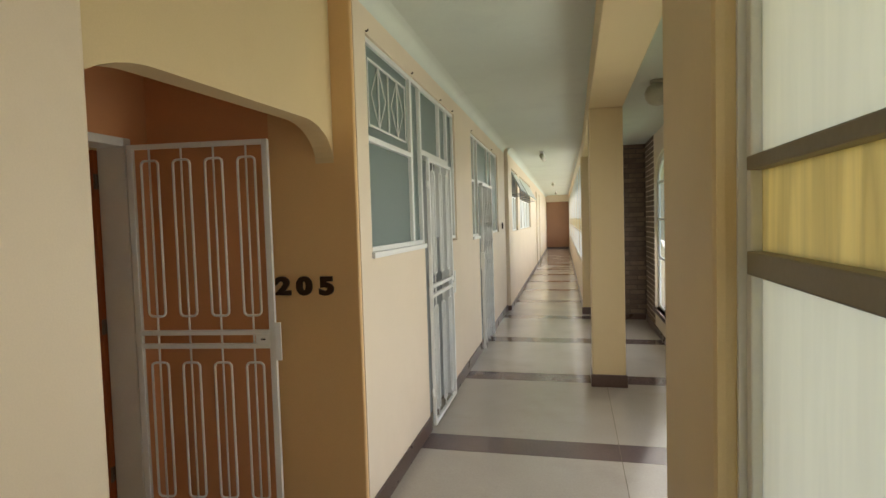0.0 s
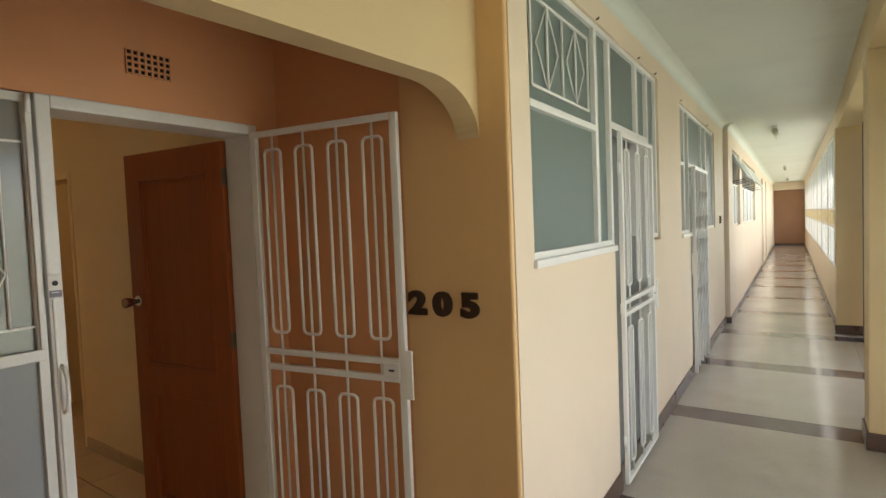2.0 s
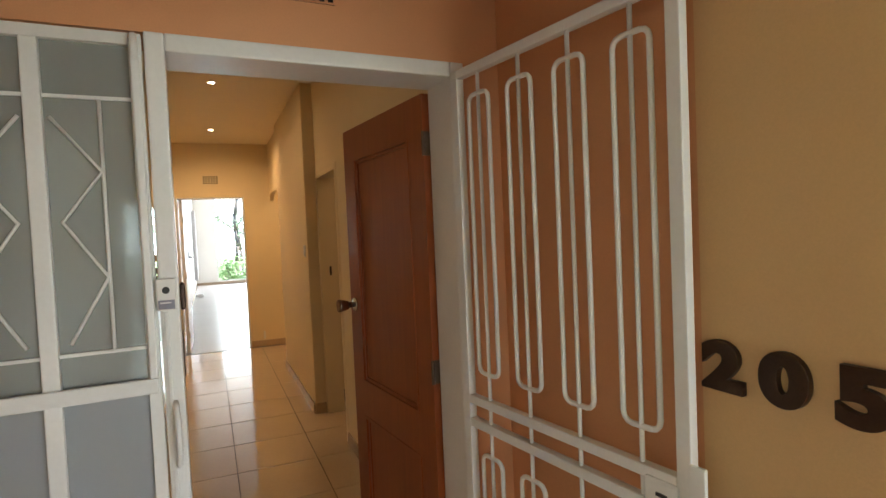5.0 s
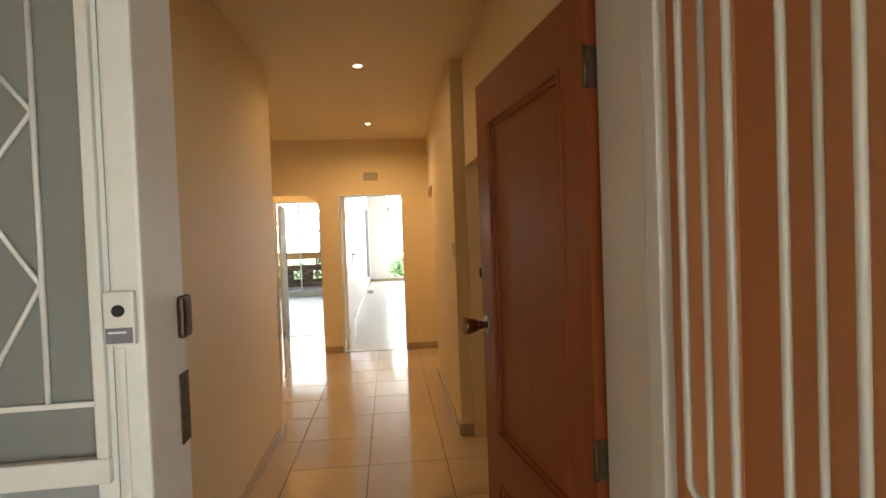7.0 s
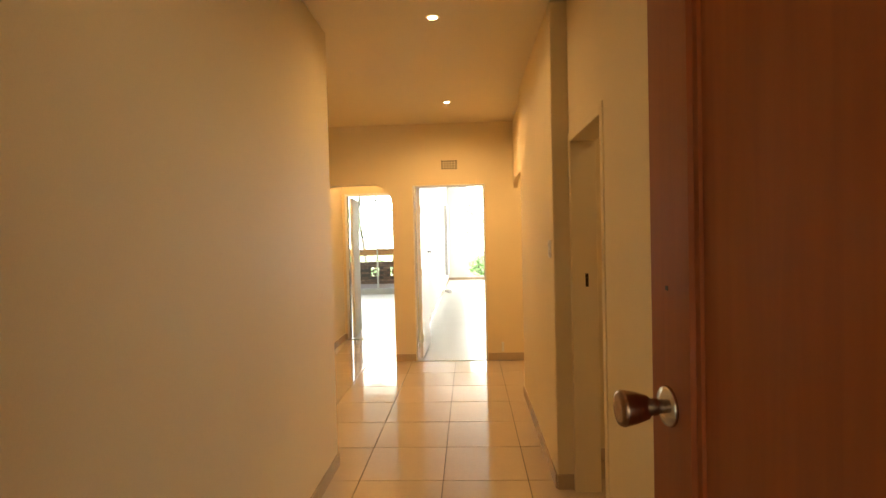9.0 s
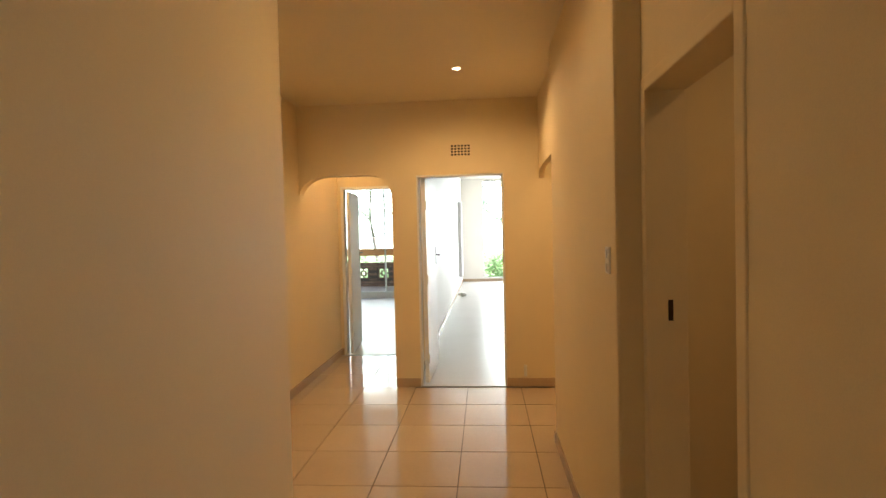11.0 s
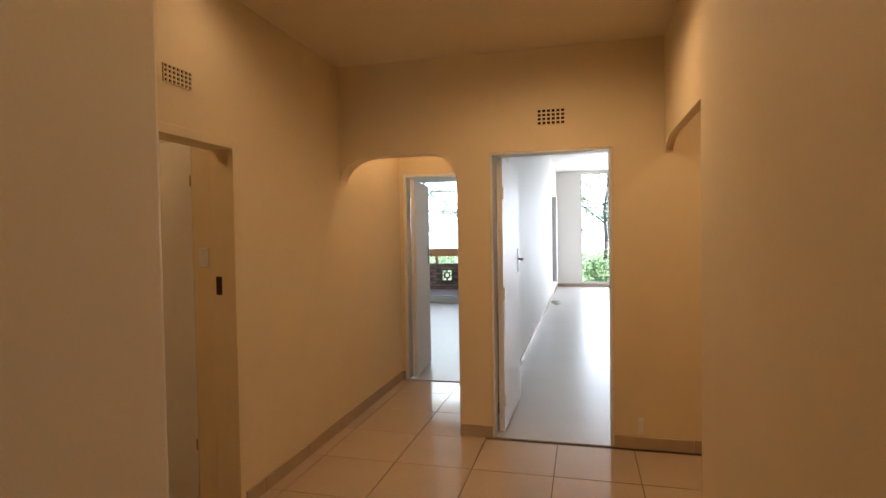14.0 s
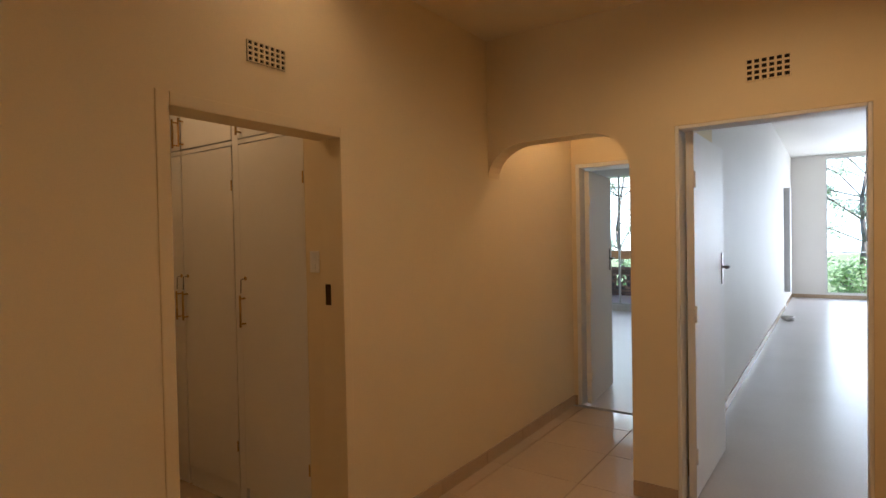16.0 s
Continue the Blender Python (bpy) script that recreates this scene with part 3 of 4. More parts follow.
NEAR_WALL.append(structure("baseboard_corridor_wall", sk, BROWNSKIRT, "dark brown polished skirting along the corridor wall", "skirting"))
sk = bmesh.new()
for a in ((-0.0, STEP - 0.014, 0.134, STEP), (0.12, STEP, 0.134, 16.0), (0.12, 16.9, 0.134, 18.2), (0.12, 19.1, 0.134, END)):
    box(sk, a[0], a[1], 0, a[2], a[3], 0.085, bevel=0.004)
BENT_L.append(structure("baseboard_corridor_far", sk, BROWNSKIRT, "dark brown polished far corridor skirting", "skirting"))
BENT_R.append(structure("baseboard_corridor_outer", cube(1.289, 6.83, 0, 1.303, END, 0.085, bevel=0.004), BROWNSKIRT, "dark brown polished skirting below the windows", "skirting"))


def diamond_bars(w, y0, y1, z0, z1, x):
    """Thin burglar bars with diamonds, behind the glass."""
    bm = bmesh.new()
    n = 4
    for k in range(n + 1):
        y = y0 + (y1 - y0) * k / n
        box(bm, x - 0.004, y - 0.005, z0, x + 0.004, y + 0.005, z1)
    for z in (z0, z1):
        box(bm, x - 0.005, y0, z - 0.006, x + 0.005, y1, z + 0.006)
    part("burglar_bars", bm, WHITE, w)
    for k in (0, 2):
        a, b = y0 + (y1 - y0) * k / n, y0 + (y1 - y0) * (k + 2) / n
        c, m = (a + b) / 2, (z0 + z1) / 2
        part("diamond_bar", tube(bmesh.new(), [(x, c - 0.001, z0), (x, a + 0.3 * (c - a), m), (x, c, z1), (x, b - 0.3 * (b - c), m)], 0.004, 6, True), WHITE, w)


def motif_gate(name, label, at, rz, length, z0, z1, rail, n, group=""):
    """Steel security gate along local +x: frame, two mid rails, rods with rounded loops."""
    g = thing(name, label, "security gate", at, rz, group)
    f = 0.032
    for nm, a in (("hinge_stile", (0, z0, f, z1)), ("lock_stile", (length - f, z0, length, z1)), ("top_rail", (f, z1 - 0.026, length - f, z1)), ("bottom_rail", (f, z0, length - f, z0 + 0.026)),
                  ("mid_rail", (f, rail, length - f, rail + 0.026)), ("mid_rail", (f, rail + 0.07, length - f, rail + 0.096))):
        part(nm, cube(a[0], -0.012, a[1], a[2], 0.012, a[3], bevel=0.003), WHITE, g)
    for k in range(n):
        x = f + (length - 2 * f) * (k + 0.5) / n
        part("rod", tube(bmesh.new(), [(x, 0, z0 + 0.02), (x, 0, z1 - 0.02)], 0.0055, 8), WHITE, g)
        for a, b in ((z0 + 0.09, rail - 0.075), (rail + 0.17, z1 - 0.085)):
            w, r = min(0.046, (length / n) * 0.3), 0.022
            pts = []
            for cx, cz, a0 in ((w - r, b - r, 0), (-w + r, b - r, 90), (-w + r, a + r, 180), (w - r, a + r, 270)):
                pts += [(x + cx + r * math.cos(radians(a0 + 30 * i)), 0, cz + r * math.sin(radians(a0 + 30 * i))) for i in range(4)]
            part("loop", tube(bmesh.new(), pts, 0.0065, 8, True), WHITE, g)
    lk = part("lock_box", cube(length - 0.105, -0.018, rail + 0.016, length - 0.026, 0.022, rail + 0.08, bevel=0.008), WHITE, g)
    part("lock_plate", cube(length, -0.022, rail - 0.06, length + 0.034, -0.012, rail + 0.135, bevel=0.003), WHITE, g)
    part("lock_slot", cube(length - 0.0, -0.010, rail + 0.0, length + 0.004, 0.010, rail + 0.085), STEEL, g, "steel lock faceplate")
    part("keyhole", cube(length - 0.075, -0.0205, rail + 0.046, length - 0.05, -0.0175, rail + 0.053), BLACK, lk)
    for z in (z0 + 0.25, rail + 0.05, z1 - 0.2):
        part("hinge", lathe(bmesh.new(), [(0.009, -0.03), (0.009, 0.03)], 10, Matrix.Translation((-0.006, 0.004, z))), WHITE, g)
    return g


ang = math.degrees(math.atan2(0.092, 0.745))
motif_gate("security_gate", "white steel security gate, swung open against the porch wall", (-1.092, -0.142, 0), ang, 0.762, 0.05, 2.0, 0.935, 4)

# house number
def digit(ch, x, parent):
    cu = bpy.data.curves.new("digit", "FONT")
    cu.body, cu.size, cu.extrude, cu.offset, cu.bevel_depth = ch, 0.122, 0.006, 0.006, 0.001
    tmp = bpy.data.objects.new("tmp", cu)
    me = bpy.data.meshes.new_from_object(tmp)
    bpy.data.objects.remove(tmp)
    me.materials.append(BRONZE)
    ob = new("digit", me)
    ob.parent = parent
    ob.matrix_basis = pose(x, 0, 0, 90, 0, 0) @ Matrix.Diagonal((1.32, 1, 1, 1))
    return ob


num = thing("house_number", "dark bronze house number 205 on the porch wall", "house number", (-0.36, PY - 0.010, 1.205))
for ch, x in (("2", -0.004), ("0", 0.116), ("5", 0.241)):
    digit(ch, x, num)


def air_vent(name, label, at, rz, w=0.2, h=0.115, cols=6, rows=4, m=HALL):
    """Terracotta-style air brick: a plate with square holes, facing local -y."""
    v = thing(name, label, "air vent", at, rz)
    # flat near-black sheet: the shade inside deep holes is put into its colour
    part("backing", cube(-w / 2, 0.003, 0, w / 2, 0.005, h), HOLESHADE, v, "near-black plate coloured as the shade of deep holes")
    us = [-w / 2 + w * k / cols for k in range(cols + 1)]
    holes = []
    cw, chh = w / cols, h / rows
    for i in range(cols):
        for j in range(rows):
            holes.append((us[i] + cw * 0.17, us[i] + cw * 0.83, j * chh + chh * 0.17, j * chh + chh * 0.83))
    part("grille", holed("y", -0.003, 0.003, -w / 2, w / 2, 0, h, holes), m, v)
    return v


# the vents sit proud of the wall by the plate, backing coloured as shade
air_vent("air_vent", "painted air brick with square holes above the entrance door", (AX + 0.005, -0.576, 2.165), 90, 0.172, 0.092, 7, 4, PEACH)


def corridor_unit(y0, y1, zs, zt, d0, d1, dh, split):
    """Window and door unit in a corridor opening."""
    x = -0.04
    w = thing("window_unit", "white steel window with obscure glass around a door", "window", (x, 0, 0), kind="structure")
    fr = [(y0, zs, y0 + 0.03, zt), (y1 - 0.03, zs, y1, zt), (y0 + 0.03, zt - 0.03, y1 - 0.03, zt), (y0 + 0.03, zs, d0 - 0.03, zs + 0.03), (d1 + 0.03, zs, y1 - 0.03, zs + 0.03)]
    for a in fr:
        part("window_frame", cube(-0.02, *a[:2], 0.025, *a[2:], bevel=0.004), WHITE, w)
    for a in ((d0 - 0.035, 0.0, d0, zt - 0.03), (d1, 0.0, d1 + 0.035, zt - 0.03), (d0, dh, d1, dh + 0.04)):
        part("door_frame", cube(-0.05, *a[:2], 0.03, *a[2:], bevel=0.004), WHITE, w)
    for a in split:
        part("mullion", cube(-0.02, a - 0.022, zs + 0.03, 0.028, a + 0.022, zt - 0.03, bevel=0.004), WHITE, w)
    edges = sorted([y0, *split, d0 - 0.02, d1 + 0.02, y1])
    zm = 2.02
    part("transom", cube(-0.02, y0 + 0.03, zm - 0.016, 0.03, split[0], zm + 0.016, bevel=0.004), WHITE, w)
    for a, b in zip(edges, edges[1:]):
        inside = d0 - 0.03 < (a + b) / 2 < d1 + 0.03
        lo = dh + 0.03 if inside else zs + 0.02
        part("pane", cube(-0.003, a + 0.005, lo, 0.003, b - 0.005, zt - 0.02), FROST, w)
    part("window_sill", cube(0.0, y0 - 0.01, zs - 0.03, 0.058, d0 - 0.03, zs + 0.002, bevel=0.004), WHITE, w)
    d = thing("flat_door", "closed grey-white flat door behind its security gate", "door", (-0.10, d0, 0))
    part("door_leaf", cube(-0.02, 0.004, 0.01, 0.02, d1 - d0 - 0.004, dh - 0.004, bevel=0.003), GREYDOOR, d)
    NEAR_WALL.extend((w, d))
    return w


u = corridor_unit(0.22, 2.56, 1.40, 2.565, 1.37, 2.24, 2.055, [1.11, 1.97])
diamond_bars(u, 0.31, 1.02, 2.10, 2.46, 0.012)
NEAR_WALL.append(motif_gate("security_gate", "white steel security gate closed over a flat door", (0.03, 1.36, 0), 90, 0.79, 0.03, 2.03, 0.99, 3))
u2 = corridor_unit(3.47, 5.84, 1.38, 2.545, 3.97, 4.79, 2.01, [3.73, 5.17])


def trellis_gate():
    g = thing("trellis_gate", "white sliding trellis security gate closed over a door", "security gate", (0.03, 3.955, 0))
    NEAR_WALL.append(g)
    L, H = 0.84, 1.98
    for nm, y in (("post", 0.0), ("post", L)):
        part(nm, cube(-0.015, y - 0.015, 0.02, 0.015, y + 0.015, H, bevel=0.003), WHITE, g)
    n = 4
    for k in range(1, n):
        y = L * k / n
        part("upright", cube(-0.008, y - 0.005, 0.04, 0.008, y + 0.005, H - 0.02), WHITE, g)
    bm = bmesh.new()
    dz = 0.24
    z = 0.1
    while z + dz < H:
        for k in range(n):
            a, b = L * k / n, L * (k + 1) / n
            tube(bm, [(0.012, a, z), (0.012, b, z + dz)], 0.008, 4)
            tube(bm, [(-0.012, a, z + dz), (-0.012, b, z)], 0.008, 4)
        z += dz
    part("lattice", bm, WHITE, g)
    part("top_track", cube(-0.02, -0.02, H, 0.02, L + 0.02, H + 0.03), WHITE, g)
    part("lock_box", cube(-0.02, -0.05, 0.98, 0.03, -0.015, 1.18, bevel=0.004), WHITE, g)


trellis_gate()
# windows and doors further down the corridor
for y0, y1, bars in ((7.5, 8.8, [7.93, 8.37]), (9.3, 13.1, [10.25, 11.2, 12.15])):
    BENT_L.append(steel_window("corridor_inner_window", "white steel window with obscure glass and open top sashes", y0, y1, 1.35, 2.5, 0.06, bars, [2.0], lambda i, j: PALE if j == 0 else None, "inner corridor windows"))
    w = BENT_L[-1]
    ys = [y0, *bars, y1]
    for a, b in zip(ys, ys[1:]):
        s = part("open_sash", cube(-0.012, a - (y0 + y1) / 2 + 0.03, -0.42, 0.012, b - (y0 + y1) / 2 - 0.03, 0.0), PALE, w)
        s.matrix_basis = pose(0.03, 0, 1.12, 0, -28, 0)
        part("stay", tube(bmesh.new(), [(0.02, a - (y0 + y1) / 2 + 0.05, 0.66), (0.22, a - (y0 + y1) / 2 + 0.05, 0.70)], 0.008, 6), STEEL, w)
for y0 in (16.0, 18.2):
    d = thing("corridor_door", "white door with toplight in the far corridor", "door", (0.04, y0, 0))
    BENT_L.append(d)
    part("door_leaf", cube(-0.02, 0.04, 0, 0.02, 0.86, 2.0), DOORWHITE, d)
    part("toplight", cube(-0.004, 0.04, 2.04, 0.004, 0.86, 2.36), FROST, d)
    fr = bmesh.new()
    for a in ((0, 0, 0.04, 2.4), (0.86, 0, 0.9, 2.4), (0.04, 2.0, 0.86, 2.04), (0.04, 2.36, 0.86, 2.4)):
        box(fr, -0.03, a[0], a[1], 0.03, a[2], a[3])
    part("door_frame", fr, WHITE, d)
structure("wall_flats_back", cube(-0.62, 0.25, 0, -0.60, END, CH), WHITEWALL, "pale wall inside the flats behind the windows")


def corridor_lamp(x, y):
    g = thing("ceiling_lamp", "white batten lamp with opal tube on the corridor ceiling", "ceiling lamp", (x, y, CH), group="corridor lamps")
    part("base", cube(-0.035, -0.42, -0.035, 0.035, 0.42, 0.0, bevel=0.008), WHITE, g)
    part("diffuser", lathe(bmesh.new(), [(0.01, -0.40), (0.04, -0.39), (0.04, 0), (0.04, 0.39), (0.01, 0.40)], 16, pose(0, 0, -0.075, 90, 0, 0)), OPAL, g, "opal glass diffuser")


pb = thing("wall_bell", "small dark bell push on the corridor wall", "doorbell", (0.0, 6.3, 1.42))
NEAR_WALL.append(pb)
part("case", cube(0, -0.03, 0, 0.02, 0.03, 0.10, bevel=0.004), BRONZE, pb)
part("button", lathe(bmesh.new(), [(0.012, 0), (0.010, 0.006)], 14, pose(0.02, 0, 0.05, 0, 90, 0)), BLACK, pb)
for y, z in ((0.23, 2.575), (1.10, 2.575), (1.97, 2.575), (2.46, 2.575), (3.49, 2.555), (5.17, 2.555)):
    nb = thing("wall_hook", "small rusty hook above the corridor window", "hook", (0.0, y, z), group="window hooks")
    NEAR_WALL.append(nb)
    part("shank", tube(bmesh.new(), [(-0.01, 0, 0), (0.008, 0, 0), (0.013, 0, 0.003), (0.013, 0, 0.009)], 0.0045, 6), BRONZE, nb)
corridor_lamp(0.61, 8.0)
corridor_lamp(0.50, 16.5)
corridor_lamp(0.40, 23.0)
gl = thing("globe_lamp", "round opal glass globe lamp on the bay ceiling", "ceiling lamp", (1.83, 2.15, BC))
part("base", lathe(bmesh.new(), [(0.05, -0.03), (0.065, -0.02), (0.065, 0.0)], 20), OPAL, gl, "cream ceiling rose")
part("globe", lathe(bmesh.new(), [(0.045, -0.02), (0.085, -0.05), (0.105, -0.095), (0.10, -0.14), (0.075, -0.175), (0.03, -0.195), (0.005, -0.198)], 24), OPAL, gl, "opal glass globe")

# the corridor runs a little askew to the porch, its near wall proud of the arch
for ob in NEAR_WALL:
    ob.matrix_world = Matrix.Translation((0.105, 0, 0)) @ Matrix.Rotation(radians(0.7), 4, "Z") @ ob.matrix_world
for side, p, turn, shift in ((BENT_L, (0.12, STEP, 0), 0.89, -0.04), (BENT_R, (1.303, 6.83, 0), 1.09, 0.0)):
    for ob in side:
        ob.matrix_world = Matrix.Translation((p[0] + shift, p[1], 0)) @ Matrix.Rotation(radians(turn), 4, "Z") @ Matrix.Translation((-p[0], -p[1], 0)) @ ob.matrix_world

# ---- entrance door ----
def door_frame(name, label, axis, p0, p1, u0, u1, top, w=0.045, proud=0.012, material=WHITE):
    """Pressed-steel frame round an opening."""
    f = thing(name, label, "door frame", kind="structure")
    for nm, a in (("jamb", (u0, 0, u0 + w, top)), ("jamb", (u1 - w, 0, u1, top)), ("head", (u0 + w, top - w, u1 - w, top))):
        if axis == "x":
            bm = cube(p0 - proud, a[0], a[1], p1 + proud, a[2], a[3], bevel=0.006)
        else:
            bm = cube(a[0], p0 - proud, a[1], a[2], p1 + proud, a[3], bevel=0.006)
        part(nm, bm, material, f)
    return f


df = door_frame("door_1", "white painted steel frame of the entrance door", "x", AI, AX, -0.966, -0.10, 2.04)
st = part("lock_keep", cube(AI - 0.014, -0.9215, 1.345, AI + 0.034, -0.908, 1.418, bevel=0.008), BRONZE, df, "dark bronze rim lock keep")
part("keep_slot", cube(AI - 0.004, -0.9085, 1.362, AI + 0.016, -0.9072, 1.40), BLACK, st)
part("strike_plate", cube(AI - 0.008, -0.9215, 1.165, AI + 0.034, -0.918, 1.285, bevel=0.002), BRONZE, df, "dark strike plate")
for y in (-0.130, -0.953):
    part("bead", cube(AX + 0.011, y - 0.005, 0.0, AX + 0.018, y + 0.005, 2.0 if y > -0.5 else 1.36, bevel=0.003), WHITE, df)
part("pull_handle", tube(bmesh.new(), [(AX + 0.011, -0.944, 1.135), (AX + 0.032, -0.942, 1.125), (AX + 0.042, -0.94, 1.09), (AX + 0.042, -0.94, 1.02), (AX + 0.032, -0.942, 0.985), (AX + 0.011, -0.944, 0.975)], 0.007, 8), WHITE, df, "white arched pull handle")


def panel_door(name, label, at, rz, width, height, thick, material, panels):
    """A panelled leaf along local +x from its hinge."""
    d = thing(name, label, "door", at, rz)
    part("door_leaf", holed("y", -thick / 2, thick / 2, 0, width, 0.01, height, panels), material, d)
    for a in panels:
        bm = cube(a[0] + 0.02, -thick / 2 + 0.012, a[2] + 0.02, a[1] - 0.02, thick / 2 - 0.012, a[3] - 0.02, bevel=0.0)
        box(bm, a[0], -thick / 2 + 0.016, a[2], a[1], thick / 2 - 0.016, a[3])
        part("panel", bm, material, d)
        for s in (-1, 1):
            # a stepped bead that rises a little over the stiles
            part("moulding", holed("y", s * (thick / 2 - 0.014), s * (thick / 2 + 0.003), a[0] - 0.006, a[1] + 0.006, a[2] - 0.006, a[3] + 0.006, [(a[0] + 0.007, a[1] - 0.007, a[2] + 0.007, a[3] - 0.007)]), material, d)
            part("moulding", holed("y", s * (thick / 2 - 0.015), s * (thick / 2 - 0.006), a[0] + 0.007, a[1] - 0.007, a[2] + 0.007, a[3] - 0.007, [(a[0] + 0.02, a[1] - 0.02, a[2] + 0.02, a[3] - 0.02)]), material, d)
    return d


def knob(parent, x, z, thick, m):
    for s in (-1, 1):
        rot = pose(x, s * thick / 2, z, 90 if s < 0 else -90, 0, 0)
        part("rose", lathe(bmesh.new(), [(0.032, 0.0), (0.030, 0.006), (0.014, 0.010)], 20, rot), CHROME, parent, "chrome rose")
        part("knob", lathe(bmesh.new(), [(0.012, 0.006), (0.0105, 0.014), (0.0135, 0.022), (0.013, 0.03), (0.019, 0.036), (0.025, 0.055), (0.0285, 0.074), (0.0265, 0.08), (0.02, 0.082), (0.004, 0.079)], 20, rot), m, parent, "chrome and bronze knob")


LEN = 0.76
LANG = math.degrees(math.atan2(-0.060, -0.757))
fdoor = panel_door("entrance_door", "red mahogany panelled entrance door standing open", (-1.285, -0.146, 0), LANG, LEN, 1.985, 0.044, MAHOGANY,
                   [(0.12, LEN - 0.12, 0.16, 0.72), (0.12, LEN - 0.12, 0.88, 1.85)])
knob(fdoor, LEN - 0.055, 1.213, 0.044, KNOB)
part("keyhole", cube(LEN - 0.058, 0.0215, 1.395, LEN - 0.05, 0.0228, 1.402), BLACK, fdoor)
for z in (0.25, 1.05, 1.82):
    part("hinge", cube(-0.003, -0.018, z - 0.04, 0.0005, 0.018, z + 0.04, bevel=0.001), HINGE, fdoor, "worn steel hinge")
    part("hinge_pin", lathe(bmesh.new(), [(0.006, -0.04), (0.006, 0.04)], 10, Matrix.Translation((-0.004, 0.024, z))), HINGE, fdoor)

bell = thing("doorbell", "white doorbell with black button and grey label", "doorbell", (AX + 0.012, -0.950, 1.364))
part("case", cube(0, -0.021, 0, 0.014, 0.021, 0.078, bevel=0.004), DOORWHITE, bell)
part("button", lathe(bmesh.new(), [(0.0085, 0), (0.0085, 0.003), (0.006, 0.0045)], 18, pose(0.0135, 0, 0.05, 0, 90, 0)), BLACK, bell, "black button")
part("name_label", cube(0.0138, -0.018, 0.004, 0.0152, 0.018, 0.026), GREYP, bell, "grey name label")
part("label_line", cube(0.0152, -0.014, 0.018, 0.0156, 0.010, 0.021), WHITE, bell)


# porch window beside the door
FROSTP = glass("porch_obscure_glass", rough=0.4, mix=0.75, diffuse=(0.45, 0.48, 0.5))
CLEARP = glass("porch_window_glass", (0.75, 0.8, 0.78), rough=0.12, mix=0.62, diffuse=(0.42, 0.45, 0.43))
pw = steel_window("porch_window", "white steel porch window with diamond burglar bars", -1.72, -0.972, 0.5, 2.035, -1.14, [-1.44, -1.197], [1.18], lambda i, j: FROSTP if j == 0 else CLEARP)
cy = (-1.72 - 0.972) / 2
for s in (1, -1):
    # zigzag and upright of the burglar bars, mirrored about the mullion
    def at(y, z, s=s):
        return (0.009, -1.197 + s * (y + 1.197) - cy, z - 0.5)
    part("diamond_bar", tube(bmesh.new(), [at(-1.168, 1.83), at(-1.07, 1.704), at(-1.155, 1.586), at(-1.07, 1.453), at(-1.155, 1.30)], 0.0045, 6), WHITE, pw)
    part("bar", tube(bmesh.new(), [at(-1.068, 1.275), at(-1.068, 1.88)], 0.0045, 6), WHITE, pw)
for z in (0.775, 1.378):
    part("bar", cube(0.005, -1.42 - cy, z - 0.004, 0.013, -0.985 - cy, z + 0.004), WHITE, pw)
part("casement_rail", cube(0.02, -1.70 - cy, 0.662, 0.034, -0.978 - cy, 0.70, bevel=0.004), WHITE, pw)
part("casement_stile", cube(0.02, -0.996 - cy, 0.70, 0.034, -0.978 - cy, 1.50, bevel=0.004), WHITE, pw)
part("hinge", lathe(bmesh.new(), [(0.008, -0.03), (0.011, 0.0), (0.008, 0.03)], 12, Matrix.Translation((0.036, -0.988 - cy, 1.50))), WHITE, pw)
structure("wall_porch_window_back", cube(-2.3, -1.84, 0, -2.28, -1.62, HC), WHITEWALL, "pale wall inside the porch window")

# ---- the hall ----
before = set(scene.objects)
AX, AI, FW, LW = AX + 0.062, AI + 0.062, FW + 0.062, LW + 0.062   # the flat is laid out from its own corner
structure("wall_hall_left", cube(-4.6, -1.54, 0, AI + 0.08, -1.39, HC, bevel=0.012), HALL, "ivory painted hall wall")
structure("wall_recess_near", cube(-4.6, LW - 0.14, 0, -4.45, -1.54, HC), HALL, "ivory painted return wall of the recess")
OX0, OX1, OT = -6.24, -5.33, 2.03
structure("wall_hall_recess", holed("y", LW - 0.14, LW, -9.15, -4.6, 0, HC, [(OX0, OX1, 0, OT)]), HALL, "ivory painted recess wall with a doorway")
structure("wall_hall_right", holed("y", 0.085, 0.22, -4.25, AI + 0.06, 0, HC, [(-4.25, -3.45, 0, 2.05)]), HALL, "ivory painted hall wall with a doorway")
structure("wall_hall_step", cube(-6.13, -0.015, 0, -4.25, 0.22, HC, bevel=0.012), HALL, "ivory painted thicker hall wall")
nook = [(-7.56, HC), (-7.56, 2.0)] + [(-7.56 + 0.3 - 0.3 * math.cos(radians(a)), 2.0 + 0.12 * math.sin(radians(a))) for a in range(10, 91, 10)]
nook += [(-6.125 - 0.3 + 0.3 * math.sin(radians(a)), 2.0 + 0.12 * math.cos(radians(a))) for a in range(0, 91, 10)] + [(-6.125, HC)]
structure("wall_nook_arch", slab("y", 0.04, 0.09, nook), HALL, "ivory painted arch over the side nook")
structure("wall_hall_nook", cube(-7.555, 1.2, 0, -5.85, 1.35, HC), HALL, "ivory painted wall of the side nook")
structure("wall_hall_nook_side", cube(-6.0, 0.22, 0, -5.85, 1.2, HC), HALL, "ivory painted side wall of the nook")
